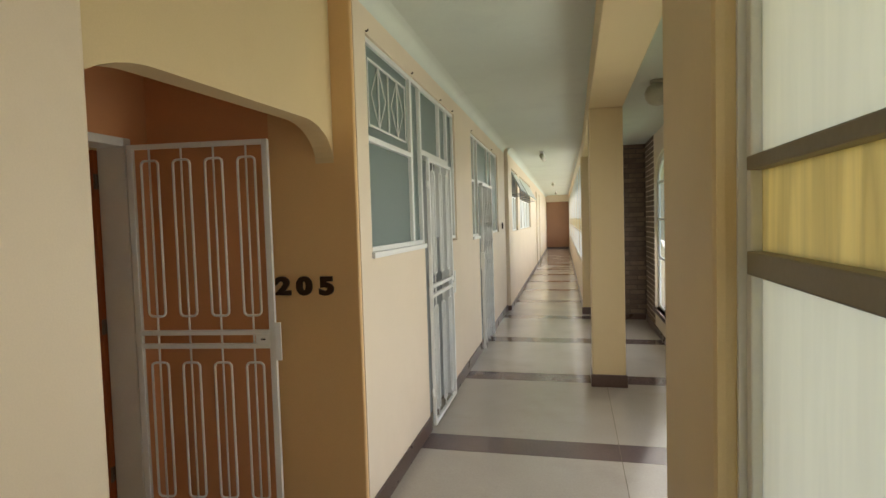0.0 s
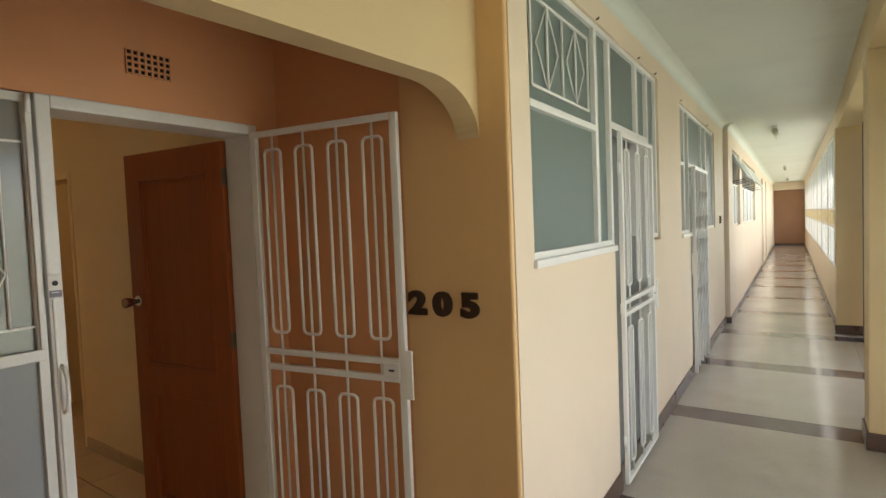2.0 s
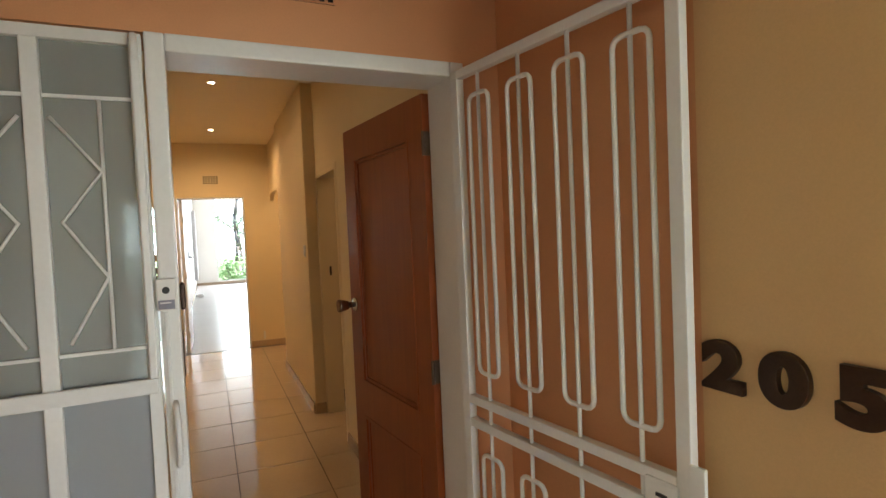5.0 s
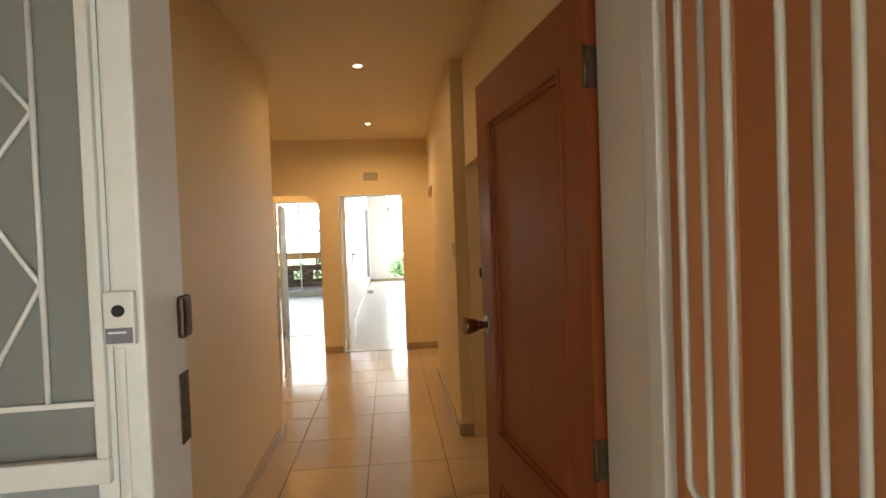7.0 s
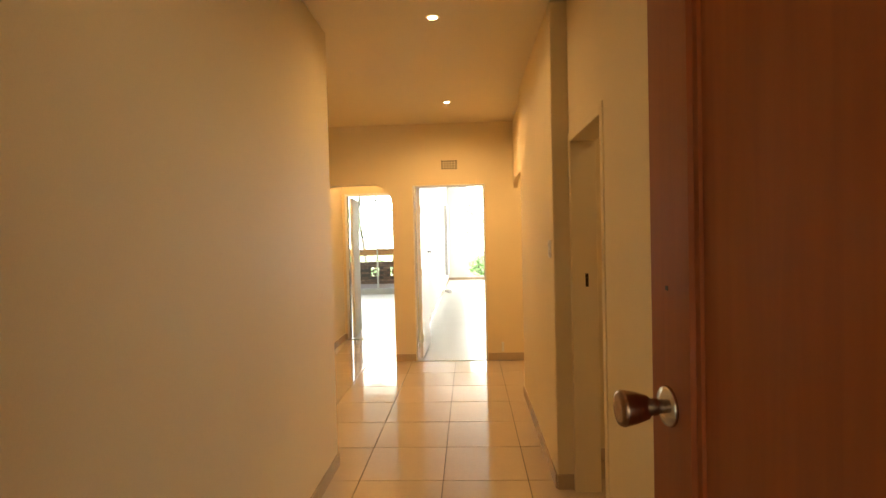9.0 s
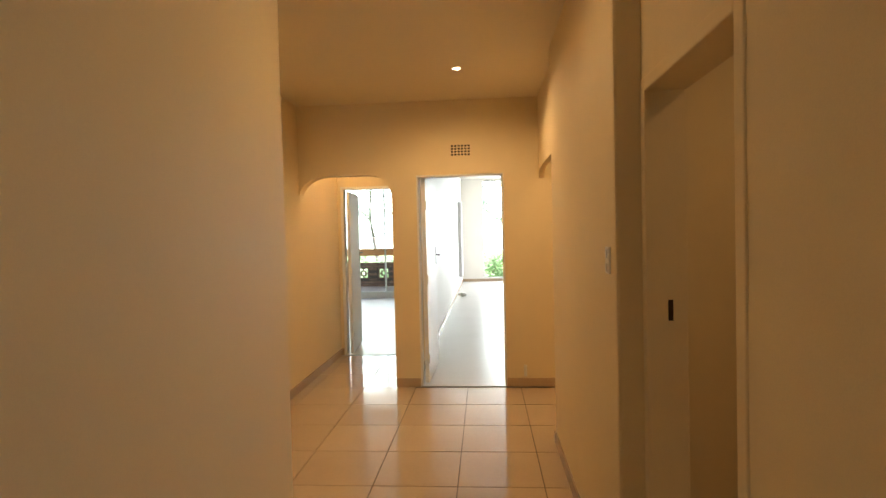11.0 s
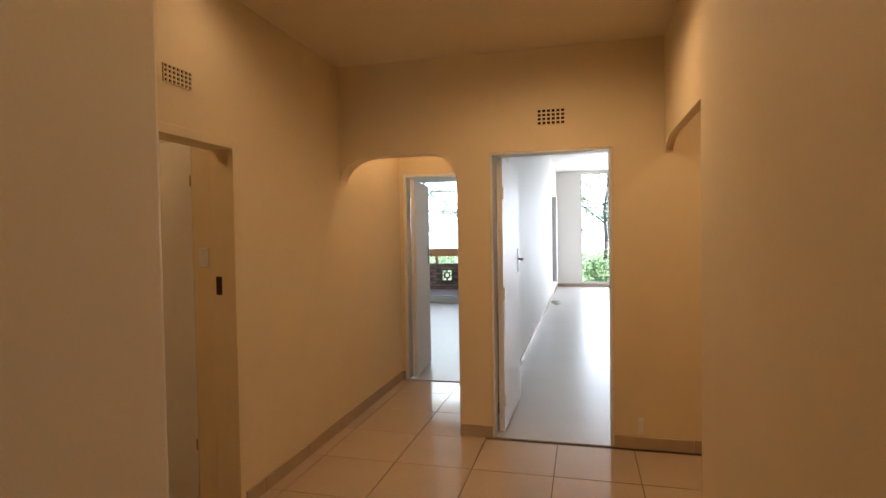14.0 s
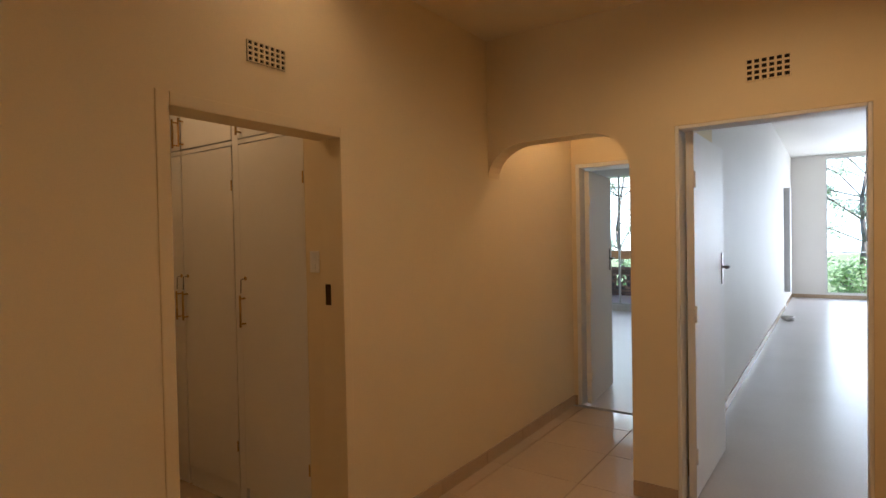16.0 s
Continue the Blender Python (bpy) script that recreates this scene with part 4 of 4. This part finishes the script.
structure("ceiling_hall", cube(FW - 0.1, -4.5, HC, AI + 0.06, 1.35, HC + 0.1), HALLCEIL, "cream painted hall ceiling", "ceiling")
structure("ceiling_passage", cube(-9.1, -2.6, HC, FW - 0.1, -1.25, HC + 0.1), HALLCEIL, "cream painted passage ceiling", "ceiling")
A0, A1 = LW, -1.40
far = [(1.35, 0), (1.35, HC), (LW, HC), (LW, 1.90)]
far += [(A0 + 0.28 - 0.28 * math.cos(radians(a)), 1.90 + 0.21 * math.sin(radians(a))) for a in range(10, 91, 10)]
far += [(A1 - 0.24 + 0.24 * math.sin(radians(a)), 1.87 + 0.24 * math.cos(radians(a))) for a in range(0, 91, 10)]
far += [(A1, 0), (-1.155, 0), (-1.155, 2.09), (-0.30, 2.09), (-0.30, 0)]
structure("wall_hall_far", slab("x", FW - 0.15, FW, far), HALL, "ivory painted far hall wall with arch and doorway")
structure("wall_passage_right", cube(-9.0, -1.4, 0, FW - 0.15, -1.2, LC), HALL, "painted wall between passage and living room")
structure("wall_bedroom_door", holed("x", -9.15, -9.0, LW, -1.36, 0, HC, [(-2.30, -1.45, 0, 2.13)]), HALL, "ivory painted wall around the bedroom door")

fd = door_frame("door_2", "white steel frame of the living room door", "x", FW - 0.15, FW, -1.155, -0.30, 2.09, 0.02, -0.003, DOORWHITE)
ld = door_frame("door_3", "white steel frame of the bedroom door", "x", -9.15, -9.0, -2.30, -1.45, 2.13, 0.035, -0.003, DOORWHITE)
rd = door_frame("door_4", "ivory painted frame of the side doorway", "y", 0.085, 0.22, -4.25, -3.45, 2.05, 0.05, 0.006, HALL)
cd = door_frame("door_5", "ivory painted frame of the cupboard passage", "y", LW - 0.14, LW, OX0, OX1, OT, 0.05, 0.006, HALL)
part("strike_plate", cube(-4.203, 0.155, 1.18, -4.199, 0.172, 1.255), BRONZE, rd, "dark bronze strike plate")
part("strike_plate", cube(OX0 + 0.049, LW - 0.115, 1.19, OX0 + 0.053, LW - 0.08, 1.29), BRONZE, cd, "dark bronze strike plate")


def flush_door(name, label, at, rz, width, height, side):
    d = thing(name, label, "door", at, rz)
    part("door_leaf", cube(0, -0.02, 0.012, width, 0.02, height, bevel=0.003), DOORWHITE, d)
    for s in (-1, 1):
        part("handle_plate", cube(width - 0.10, s * 0.02, 1.16, width - 0.06, s * 0.026, 1.37, bevel=0.002), STEEL, d, "brushed steel handle plate")
        part("lever", tube(bmesh.new(), [(width - 0.08, s * 0.024, 1.275), (width - 0.08, s * 0.06, 1.275), (width - 0.10, s * 0.066, 1.275), (width - 0.19, s * 0.066, 1.275)], 0.009, 10), STEEL, d, "brushed steel lever")
    for z in (0.25, 1.05, 1.8):
        part("hinge", lathe(bmesh.new(), [(0.008, -0.045), (0.008, 0.045)], 10, Matrix.Translation((0.0, -side * 0.024, z))), DOORWHITE, d)
    return d


flush_door("living_room_door", "white flush door with steel lever standing open", (-7.66, -1.10, 0), 178.5, 0.87, 2.07, 1)
flush_door("bedroom_door", "white flush door with steel lever standing open", (-9.05, -2.215, 0), 184.5, 0.77, 2.07, 1)

air_vent("air_vent", "painted air brick above the living room door", (FW + 0.005, -0.712, 2.265), 90, 0.195, 0.112, 6, 4, HALL)
air_vent("air_vent", "painted air brick above the cupboard doorway", (-5.79, LW + 0.005, 2.215), 180, 0.185, 0.085, 7, 4, HALL)


def switch(name, label, at, rz, w=0.062, h=0.105, n=2):
    s = thing(name, label, "light switch", at, rz)
    part("plate", cube(-w / 2, -0.009, 0, w / 2, 0, h, bevel=0.003), DOORWHITE, s)
    for k in range(n):
        z = h * (k + 0.5) / n
        part("rocker", cube(-0.011, -0.014, z - 0.016, 0.011, -0.0088, z + 0.016, bevel=0.002), WHITE, s)
    return s


switch("light_switch", "white double light switch on the hall wall", (-4.36, -0.015, 1.34), 0)
switch("light_switch", "white light switch inside the cupboard passage", (-6.199, -2.53, 1.345), 90)
switch("wall_socket", "small white wall socket low on the far wall", (FW, -0.125, 0.10), 90, 0.03, 0.115, 2)

# skirting tiles
def skirting(name, label, runs, m=SKIRT, h=0.085):
    root = thing(name, label, "skirting", kind="structure")
    for axis, p, out, a, b in runs:
        u = a
        while u < b - 0.01:
            e = min(u + 0.515, b)
            if axis == "x":
                bm = cube(p, u + 0.002, 0, p + out * 0.012, e - 0.002, h, bevel=0.002)
            else:
                bm = cube(u + 0.002, p, 0, e - 0.002, p + out * 0.012, h, bevel=0.002)
            part("skirting_tile", bm, m, root)
            u = e
    return root


skirting("baseboard_hall", "beige ceramic tile skirting of the hall", [("y", -1.39, 1, -4.6, AI), ("x", -4.6, -1, LW, -1.39), ("y", LW, 1, -9.0, OX0), ("y", LW, 1, OX1, -4.6), ("x", -9.0, 1, LW, -2.30),
         ("x", FW, 1, A1, -1.155), ("x", FW, 1, -0.30, 1.2), ("y", -0.015, -1, -6.13, -4.25), ("x", -4.25, 1, -0.015, 0.085), ("y", 0.085, -1, -3.45, AI), ("y", A1, -1, -9.0, FW - 0.15)])


def downlight(x, y, watts):
    d = thing("downlight", "round recessed warm ceiling downlight, two of them added unseen as fill", "downlight", (x, y, HC), group="hall downlights")
    part("ring", lathe(bmesh.new(), [(0.040, -0.001), (0.038, -0.006), (0.030, -0.007), (0.028, -0.001)], 24), DOORWHITE, d, "white trim ring")
    part("bulb", lathe(bmesh.new(), [(0.026, -0.004), (0.015, -0.0065), (0.002, -0.007)], 20), LAMPON, d, "glowing bulb")
    l = bpy.data.lights.new("downlight_lamp", "SPOT")
    l.energy, l.color, l.spot_size, l.spot_blend, l.shadow_soft_size = watts, (1.0, 0.62, 0.29), radians(171), 0.7, 0.04
    lo = new("downlight_lamp", l)
    lo.matrix_world = pose(x, y, HC - 0.02)


downlight(-2.29, -0.687, 1.0)
downlight(-4.41, -0.687, 3.5)
downlight(-6.53, -0.687, 16)
downlight(-5.91, -1.95, 2.5)
downlight(-8.25, -1.87, 9)
# added lamp, out of view: fill in place of hall bounce in the side room
downlight(-3.7, 1.1, 4.5)
# added lamp hidden by the doorway head, to light the cupboards warmly
downlight(-5.75, -3.25, 6)
downlight(-6.8, 0.7, 7)

# cupboards along the passage
PX = -6.2


def cupboard(y0, y1, handle, label):
    c = thing("cupboard", label, "cupboard", (PX, (y0 + y1) / 2, 0), group="passage cupboards")
    h = (y1 - y0) / 2
    part("body", cube(-0.55, -h, 0.0, -0.06, h, 2.78), DOORWHITE, c)
    part("rail", cube(-0.06, -h, 2.046, -0.003, h, 2.069), DOORWHITE, c)
    for y in (-h, h - 0.016):
        part("side_panel", cube(-0.06, y, 0.0, -0.024, y + 0.016, 2.78), DOORWHITE, c)
    part("plinth", cube(-0.06, -h + 0.017, 0.0, -0.01, h - 0.017, 0.119), DOORWHITE, c)
    for z0, z1, hz in ((0.125, 2.04, 1.12), (2.075, 2.76, 2.175)):
        d = part("cupboard_door", cube(-0.022, -h + 0.003, z0, 0.0, h - 0.003, z1, bevel=0.002), DOORWHITE, c)
        hy = -h + 0.032 if handle < 0 else h - 0.032
        part("handle", tube(bmesh.new(), [(0.032, hy, hz - 0.088), (0.032, hy, hz + 0.088)], 0.006, 10), BRASS, d, "bronze bar handle")
        for e in (-0.07, 0.07):
            part("handle_post", tube(bmesh.new(), [(0.0, hy, hz + e), (0.032, hy, hz + e)], 0.005, 8), BRASS, d)
        if z0 < 1:
            part("lock", lathe(bmesh.new(), [(0.011, 0), (0.011, 0.004)], 14, pose(0.0, hy + 0.01, hz + 0.18, 0, 90, 0)), BRASS, d)
            part("key", tube(bmesh.new(), [(0.004, hy + 0.01, hz + 0.18), (0.03, hy + 0.01, hz + 0.175), (0.034, hy + 0.012, hz + 0.10)], 0.003, 6), STEEL, d)
        for zz in (z0 + 0.22, z1 - 0.22):
            part("hinge", cube(0.0, (h - 0.012 if handle < 0 else -h + 0.004), zz - 0.03, 0.004, (h - 0.004 if handle < 0 else -h + 0.012), zz + 0.03), BRASS, d)


cupboard(-3.142, -2.60, -1, "white built-in cupboard with key in its lock")
cupboard(-3.722, -3.20, -1, "white built-in cupboard beside a paired door")
cupboard(-4.30, -3.728, 1, "white built-in cupboard with bronze bar handles")
structure("trim_cupboard_stile", cube(PX - 0.3, -3.198, 0.0, PX - 0.003, -3.144, 2.78), DOORWHITE, "white stile between the passage cupboards", "stile")
structure("wall_passage_stub", cube(-6.75, -2.6, 0, -6.2, LW - 0.14, HC), HALL, "ivory painted stub beside the cupboards")
structure("wall_passage_end", cube(-6.8, -4.5, 0, -5.0, -4.38, HC), HALL, "ivory painted end wall of the cupboard passage")
structure("wall_passage_side", cube(-5.2, -4.38, 0, -5.05, LW - 0.14, HC), HALL, "ivory painted side wall of the cupboard passage")

# dim side room
structure("wall_side_room", cube(-4.9, 1.75, 0, -2.2, 1.9, HC), HALL, "ivory painted wall of the side room")
structure("wall_side_room_a", cube(-5.0, 0.22, 0, -4.85, 1.9, HC), HALL, "ivory painted wall of the side room")
structure("wall_side_room_b", cube(-2.35, 0.22, 0, -2.2, 1.75, HC), HALL, "ivory painted wall of the side room")
structure("ceiling_side_room", cube(-5.0, 1.35, HC, -2.2, 1.9, HC + 0.1), HALLCEIL, "ceiling of the side room", "ceiling")

# ---- living room ----
structure("wall_living_left", cube(-19.5, -1.35, 0, -9.0, -1.2, LC), WHITEWALL, "white painted living room wall")
structure("wall_living_right", cube(-19.5, 3.4, 0, FW - 0.15, 3.55, LC), WHITEWALL, "white painted living room wall")
structure("wall_living_back", cube(FW - 0.15, 1.35, 0, FW, 3.55, LC), WHITEWALL, "white painted living room wall")
structure("wall_living_over", cube(FW - 0.15, -1.2, HC + 0.1, FW, 1.35, LC), WHITEWALL, "white wall over the hall ceiling")
structure("wall_living_far", holed("x", -19.5, -19.33, -1.35, 3.4, 0, LC, [(-0.55, 3.0, 0.1, 3.14)]), WHITEWALL, "white wall around the living room window")
structure("ceiling_living", cube(-19.5, -1.35, LC, FW, 3.55, LC + 0.1), WHITEWALL, "white living room ceiling", "ceiling")
structure("floor_living", cube(-19.5, -1.4, -0.1, FW - 0.02, 3.55, -0.002), VINYL, "pale grey vinyl living room floor", "floor")
steel_window("living_room_window", "tall white steel window to the garden", -0.55, 3.0, 0.1, 3.14, -19.42, [0.62, 1.8], [1.03], lambda i, j: CLEAR)
structure("trim_living_panel", cube(-17.35, -1.2, 0.34, -16.9, -1.10, 2.36, bevel=0.004), GREYPANEL, "pale grey boxed panel on the living room wall", "wall panel")
sb = bmesh.new()
box(sb, -16.9, -1.2, 0, -7.75, -1.188, 0.08)
box(sb, -19.33, -1.2, 0, -17.4, -1.188, 0.08)
box(sb, -19.33, -1.188, 0, -19.318, 3.4, 0.08)
structure("baseboard_living", sb, SKIRT, "beige skirting of the living room", "skirting")
ad = thing("cable_coil", "loose coil of white cable on the vinyl floor", "cable", (-15.35, -1.06, 0))
part("coil", tube(bmesh.new(), [(0.12 * math.cos(a * 0.5) * (1 + 0.1 * math.sin(a)), 0.09 * math.sin(a * 0.5), 0.012 + 0.006 * a / 4) for a in range(38)], 0.012, 6), WHITE, ad)
part("plug", cube(0.05, -0.03, 0.0, 0.13, 0.03, 0.10, bevel=0.01), WHITE, ad)

# ---- bedroom and balcony ----
structure("floor_bedroom", cube(-15.3, -5.4, -0.1, -9.02, -1.4, -0.002), VINYL, "pale grey vinyl bedroom floor", "floor")
structure("wall_bedroom_right", cube(-15.3, -1.4, 0, -9.15, -1.352, HC), WHITEWALL, "white bedroom wall")
structure("wall_bedroom_left", cube(-15.3, -5.55, 0, -9.0, -5.4, HC), WHITEWALL, "white bedroom wall")
structure("wall_bedroom_back", cube(-9.15, -5.4, 0, -9.0, LW - 0.14, HC), WHITEWALL, "white bedroom wall")
structure("ceiling_bedroom", cube(-15.3, -5.55, HC, -9.0, -1.35, HC + 0.1), WHITEWALL, "white bedroom ceiling", "ceiling")
structure("wall_bedroom_far", holed("x", -15.4, -15.25, -5.4, -1.4, 0, HC, [(-4.9, -1.9, 0.12, 2.70)]), WHITEWALL, "white wall around the balcony door")
steel_window("balcony_door", "white framed sliding glass door to the balcony", -4.9, -1.9, 0.12, 2.70, -15.32, [-3.9, -2.9], [2.45], lambda i, j: CLEAR)
structure("floor_balcony", cube(-17.2, -5.6, -0.1, -15.4, -1.36, 0.12), BALCFLOOR, "lilac painted balcony floor", "floor")
structure("ceiling_balcony", cube(-17.3, -5.6, 2.85, -15.4, -1.36, 2.95), WHITEWALL, "white balcony soffit", "ceiling")
rail = thing("balcony_rail", "broad orange painted balcony rail", "rail", (-17.05, -3.4, 0), kind="structure")
part("rail_board", cube(-0.06, -2.2, 0.955, 0.06, 2.03, 1.15, bevel=0.01), RAILPAINT, rail)
for y in (-2.1, -0.7, 0.7, 1.95):
    part("post", cube(-0.03, y - 0.03, 0.12, 0.03, y + 0.03, 0.96), RAILPAINT, rail)
par = structure("wall_parapet", holed("x", -17.1, -17.0, -5.6, -1.36, 0.12, 0.77, [(-3.834 + 0.571 * k - 0.15, -3.834 + 0.571 * k + 0.15, 0.324, 0.624) for k in range(-2, 5)]), MORTAR, "brown brick balcony parapet with breeze blocks")
b = bricks("brickwork", "x", -17.0, 1, -5.6, -1.36, 0.12, 0.77, lambda u, z: 0.29 < z < 0.66 and abs((u + 3.834 + 0.2855) % 0.571 - 0.2855) < 0.2, BRICKLIT)
b.parent = par
for k in range(-2, 5):
    cy = -3.834 + 0.571 * k
    bb = thing("breeze_block", "cream square-patterned breeze block in the parapet", "breeze block", (-17.05, cy, 0.324), group="parapet blocks")
    bm = holed("x", -0.045, 0.045, -0.149, 0.149, 0.001, 0.299, [(-0.125, 0.125, 0.025, 0.275)])
    part("outer_frame", bm, BRICKLIT, bb)
    part("inner_square", holed("x", -0.04, 0.04, -0.075, 0.075, 0.075, 0.225, [(-0.045, 0.045, 0.105, 0.195)]), BRICKLIT, bb)
    for a in ((-0.125, 0.135, -0.075, 0.165), (0.075, 0.135, 0.125, 0.165), (-0.015, 0.025, 0.015, 0.075), (-0.015, 0.225, 0.015, 0.275)):
        part("arm", cube(-0.04, a[0], a[1], 0.04, a[2], a[3]), BRICKLIT, bb)

for ob in list(scene.objects):
    if ob not in before and ob.parent is None:
        ob.matrix_world = FLAT @ Matrix.Translation((-0.062, -0.062, 0)) @ ob.matrix_world

# ---- garden ----
bm = bmesh.new()
bmesh.ops.create_grid(bm, x_segments=2, y_segments=2, size=900, matrix=Matrix.Translation((0, 0, -0.8)))
structure("ground", bm, GRASS, "green garden lawn reaching the distance", "ground")


# added self-lit sheet that brightens the view behind the trees
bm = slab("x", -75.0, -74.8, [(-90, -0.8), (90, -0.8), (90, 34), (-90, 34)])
structure("backdrop", bm, BACKGLOW, "plain glowing sheet added behind the garden to pale the view", "backdrop")


def leaves(name, parent, material, clumps, n, size, seed):
    """Many small folded leaves scattered in ragged clumps."""
    rnd = random.Random(seed)
    verts, faces = [], []
    for cx, cy, cz, r in clumps:
        for _ in range(n):
            d = Vector((rnd.gauss(0, 1), rnd.gauss(0, 1), rnd.gauss(0, 0.8)))
            p = Vector((cx, cy, cz)) + d.normalized() * r * rnd.random() ** 0.45
            a = Vector((rnd.uniform(-1, 1), rnd.uniform(-1, 1), rnd.uniform(-0.7, 0.5))).normalized()
            s = a.orthogonal().normalized() * size * rnd.uniform(0.25, 0.45)
            l = a * size * rnd.uniform(0.7, 1.4)
            k = len(verts)
            verts += [p, p + l * 0.5 + s, p + l, p + l * 0.5 - s]
            faces.append((k, k + 1, k + 2, k + 3))
    me = bpy.data.meshes.new(name)
    me.from_pydata(verts, [], faces)
    me.materials.append(material)
    ob = new(name, me)
    ob.parent = parent
    return ob


def tree(x, y, h, seed, label="slender garden tree with sparse green crown"):
    rnd = random.Random(seed)
    t = thing("tree", label, "tree", (x, y, -0.8), group="garden trees")
    pts = []
    px, py = 0.0, 0.0
    for k in range(9):
        pts.append((px, py, h * 0.75 * k / 8))
        px += rnd.uniform(-0.14, 0.14)
        py += rnd.uniform(-0.14, 0.14)
    bm = bmesh.new()
    for a, b, r in zip(pts, pts[1:], (0.085, 0.08, 0.075, 0.066, 0.056, 0.046, 0.036, 0.027)):
        tube(bm, [a, b], r, 8)
    part("trunk", bm, BARK, t)
    clumps = []
    bm = bmesh.new()
    for k in range(14):
        base = Vector(pts[rnd.randint(3, 8)])
        an = rnd.uniform(0, 6.28)
        L = rnd.uniform(0.8, 1.9) * h / 6
        tip = base + Vector((math.cos(an) * L, math.sin(an) * L, rnd.uniform(0.1, 0.9) * L))
        mid = (base + tip) / 2 + Vector((0, 0, rnd.uniform(0, 0.2)))
        tube(bm, [base, mid, tip], 0.022, 6)
        clumps += [(*tip, rnd.uniform(0.35, 0.7)), (*mid, rnd.uniform(0.2, 0.4))]
    part("limb", bm, BARK, t)
    leaves("crown", t, LEAF, clumps, 60, 0.10, seed)
    return t


def shrub(x, y, h, seed):
    rnd = random.Random(seed)
    s = thing("shrub", "leafy green garden shrub", "shrub", (x, y, -0.8), group="garden shrubs")
    clumps = [(rnd.uniform(-0.9, 0.9), rnd.uniform(-0.9, 0.9), rnd.uniform(0.2, h), rnd.uniform(0.3, 0.55)) for _ in range(12)]
    bm = bmesh.new()
    for c in clumps[:6]:
        tube(bm, [(0, 0, 0), (c[0] * 0.5, c[1] * 0.5, c[2] * 0.6), c[:3]], 0.02, 6)
    part("stem", bm, BARK, s)
    leaves("foliage", s, SHRUB, clumps, 130, 0.13, seed)


for k, (x, y, h) in enumerate(((-24.5, 0.2, 7), (-25.5, 1.5, 8), (-27, -1.2, 7.5), (-24, -3.6, 7), (-26, -5.2, 8), (-23.5, -6.4, 6.5), (-28, 3.2, 8), (-30, -3, 9), (-31, 0.9, 9), (8.5, 5.5, 6), (10, 9.5, 7), (9, 14, 6.5), (11, 20, 7), (10, 27, 7))):
    x, y, _ = FLAT @ Vector((x, y, 0)) if x < 0 else (x, y, 0)
    tree(x, y, h, 40 + k)
for k, (x, y, h) in enumerate(((-23.0, 0.3, 1.6), (-22.6, 1.6, 1.4), (-23.5, -2.2, 1.5), (-22.4, -4.0, 1.2), (-23.2, -5.6, 1.4), (-23.4, 3.0, 1.6), (5.2, 4.4, 1.3), (5.8, 6.6, 1.5), (6.2, 9.4, 1.5), (5.6, 12.5, 1.4), (6, 16, 1.5))):
    x, y, _ = FLAT @ Vector((x, y, 0)) if x < 0 else (x, y, 0)
    shrub(x, y, h, 90 + k)

# ---- floor tiles of the hall, last ----
AX, AI, FW, LW = AX - 0.062, AI - 0.062, FW - 0.062, LW - 0.062
hf = structure("floor_hall", cube(-9.02, -4.5, -0.1, AX, 1.9, -0.010), GROUT, "cream ceramic tiled hall floor", "floor")
hf.matrix_world = FLAT
PT, QT = 0.525, 0.515
tile_me = None
for i in range(-5, 12):
    for j in range(-8, 6):
        x0, y0 = -7.05 + i * PT, -0.75 + j * QT
        x1, y1 = x0 + PT, y0 + QT
        x0, x1, y0, y1 = max(x0, -9.02), min(x1, AI + 0.05), max(y0, -4.38), min(y1, 1.75)
        if x1 - x0 < 0.05 or y1 - y0 < 0.05:
            continue
        cx, cy = (x0 + x1) / 2, (y0 + y1) / 2
        if cx < FW - 0.2 and cy > -1.3:
            continue
        if cy < -2.6 and not (-6.5 < cx < -4.9):
            continue
        full = abs(x1 - x0 - PT) < 1e-6 and abs(y1 - y0 - QT) < 1e-6
        if full and tile_me:
            ob = new("floor_tile", tile_me)
            ob.parent = hf
            ob.matrix_basis = Matrix.Translation((cx, cy, 0))
            continue
        hx, hy = (x1 - x0) / 2 - 0.0028, (y1 - y0) / 2 - 0.0028
        ob = part("floor_tile", cube(-hx, -hy, -0.010, hx, hy, 0.0, bevel=0.0015), TILE, hf)
        ob.matrix_basis = Matrix.Translation((cx, cy, 0))
        if full:
            tile_me = ob.data
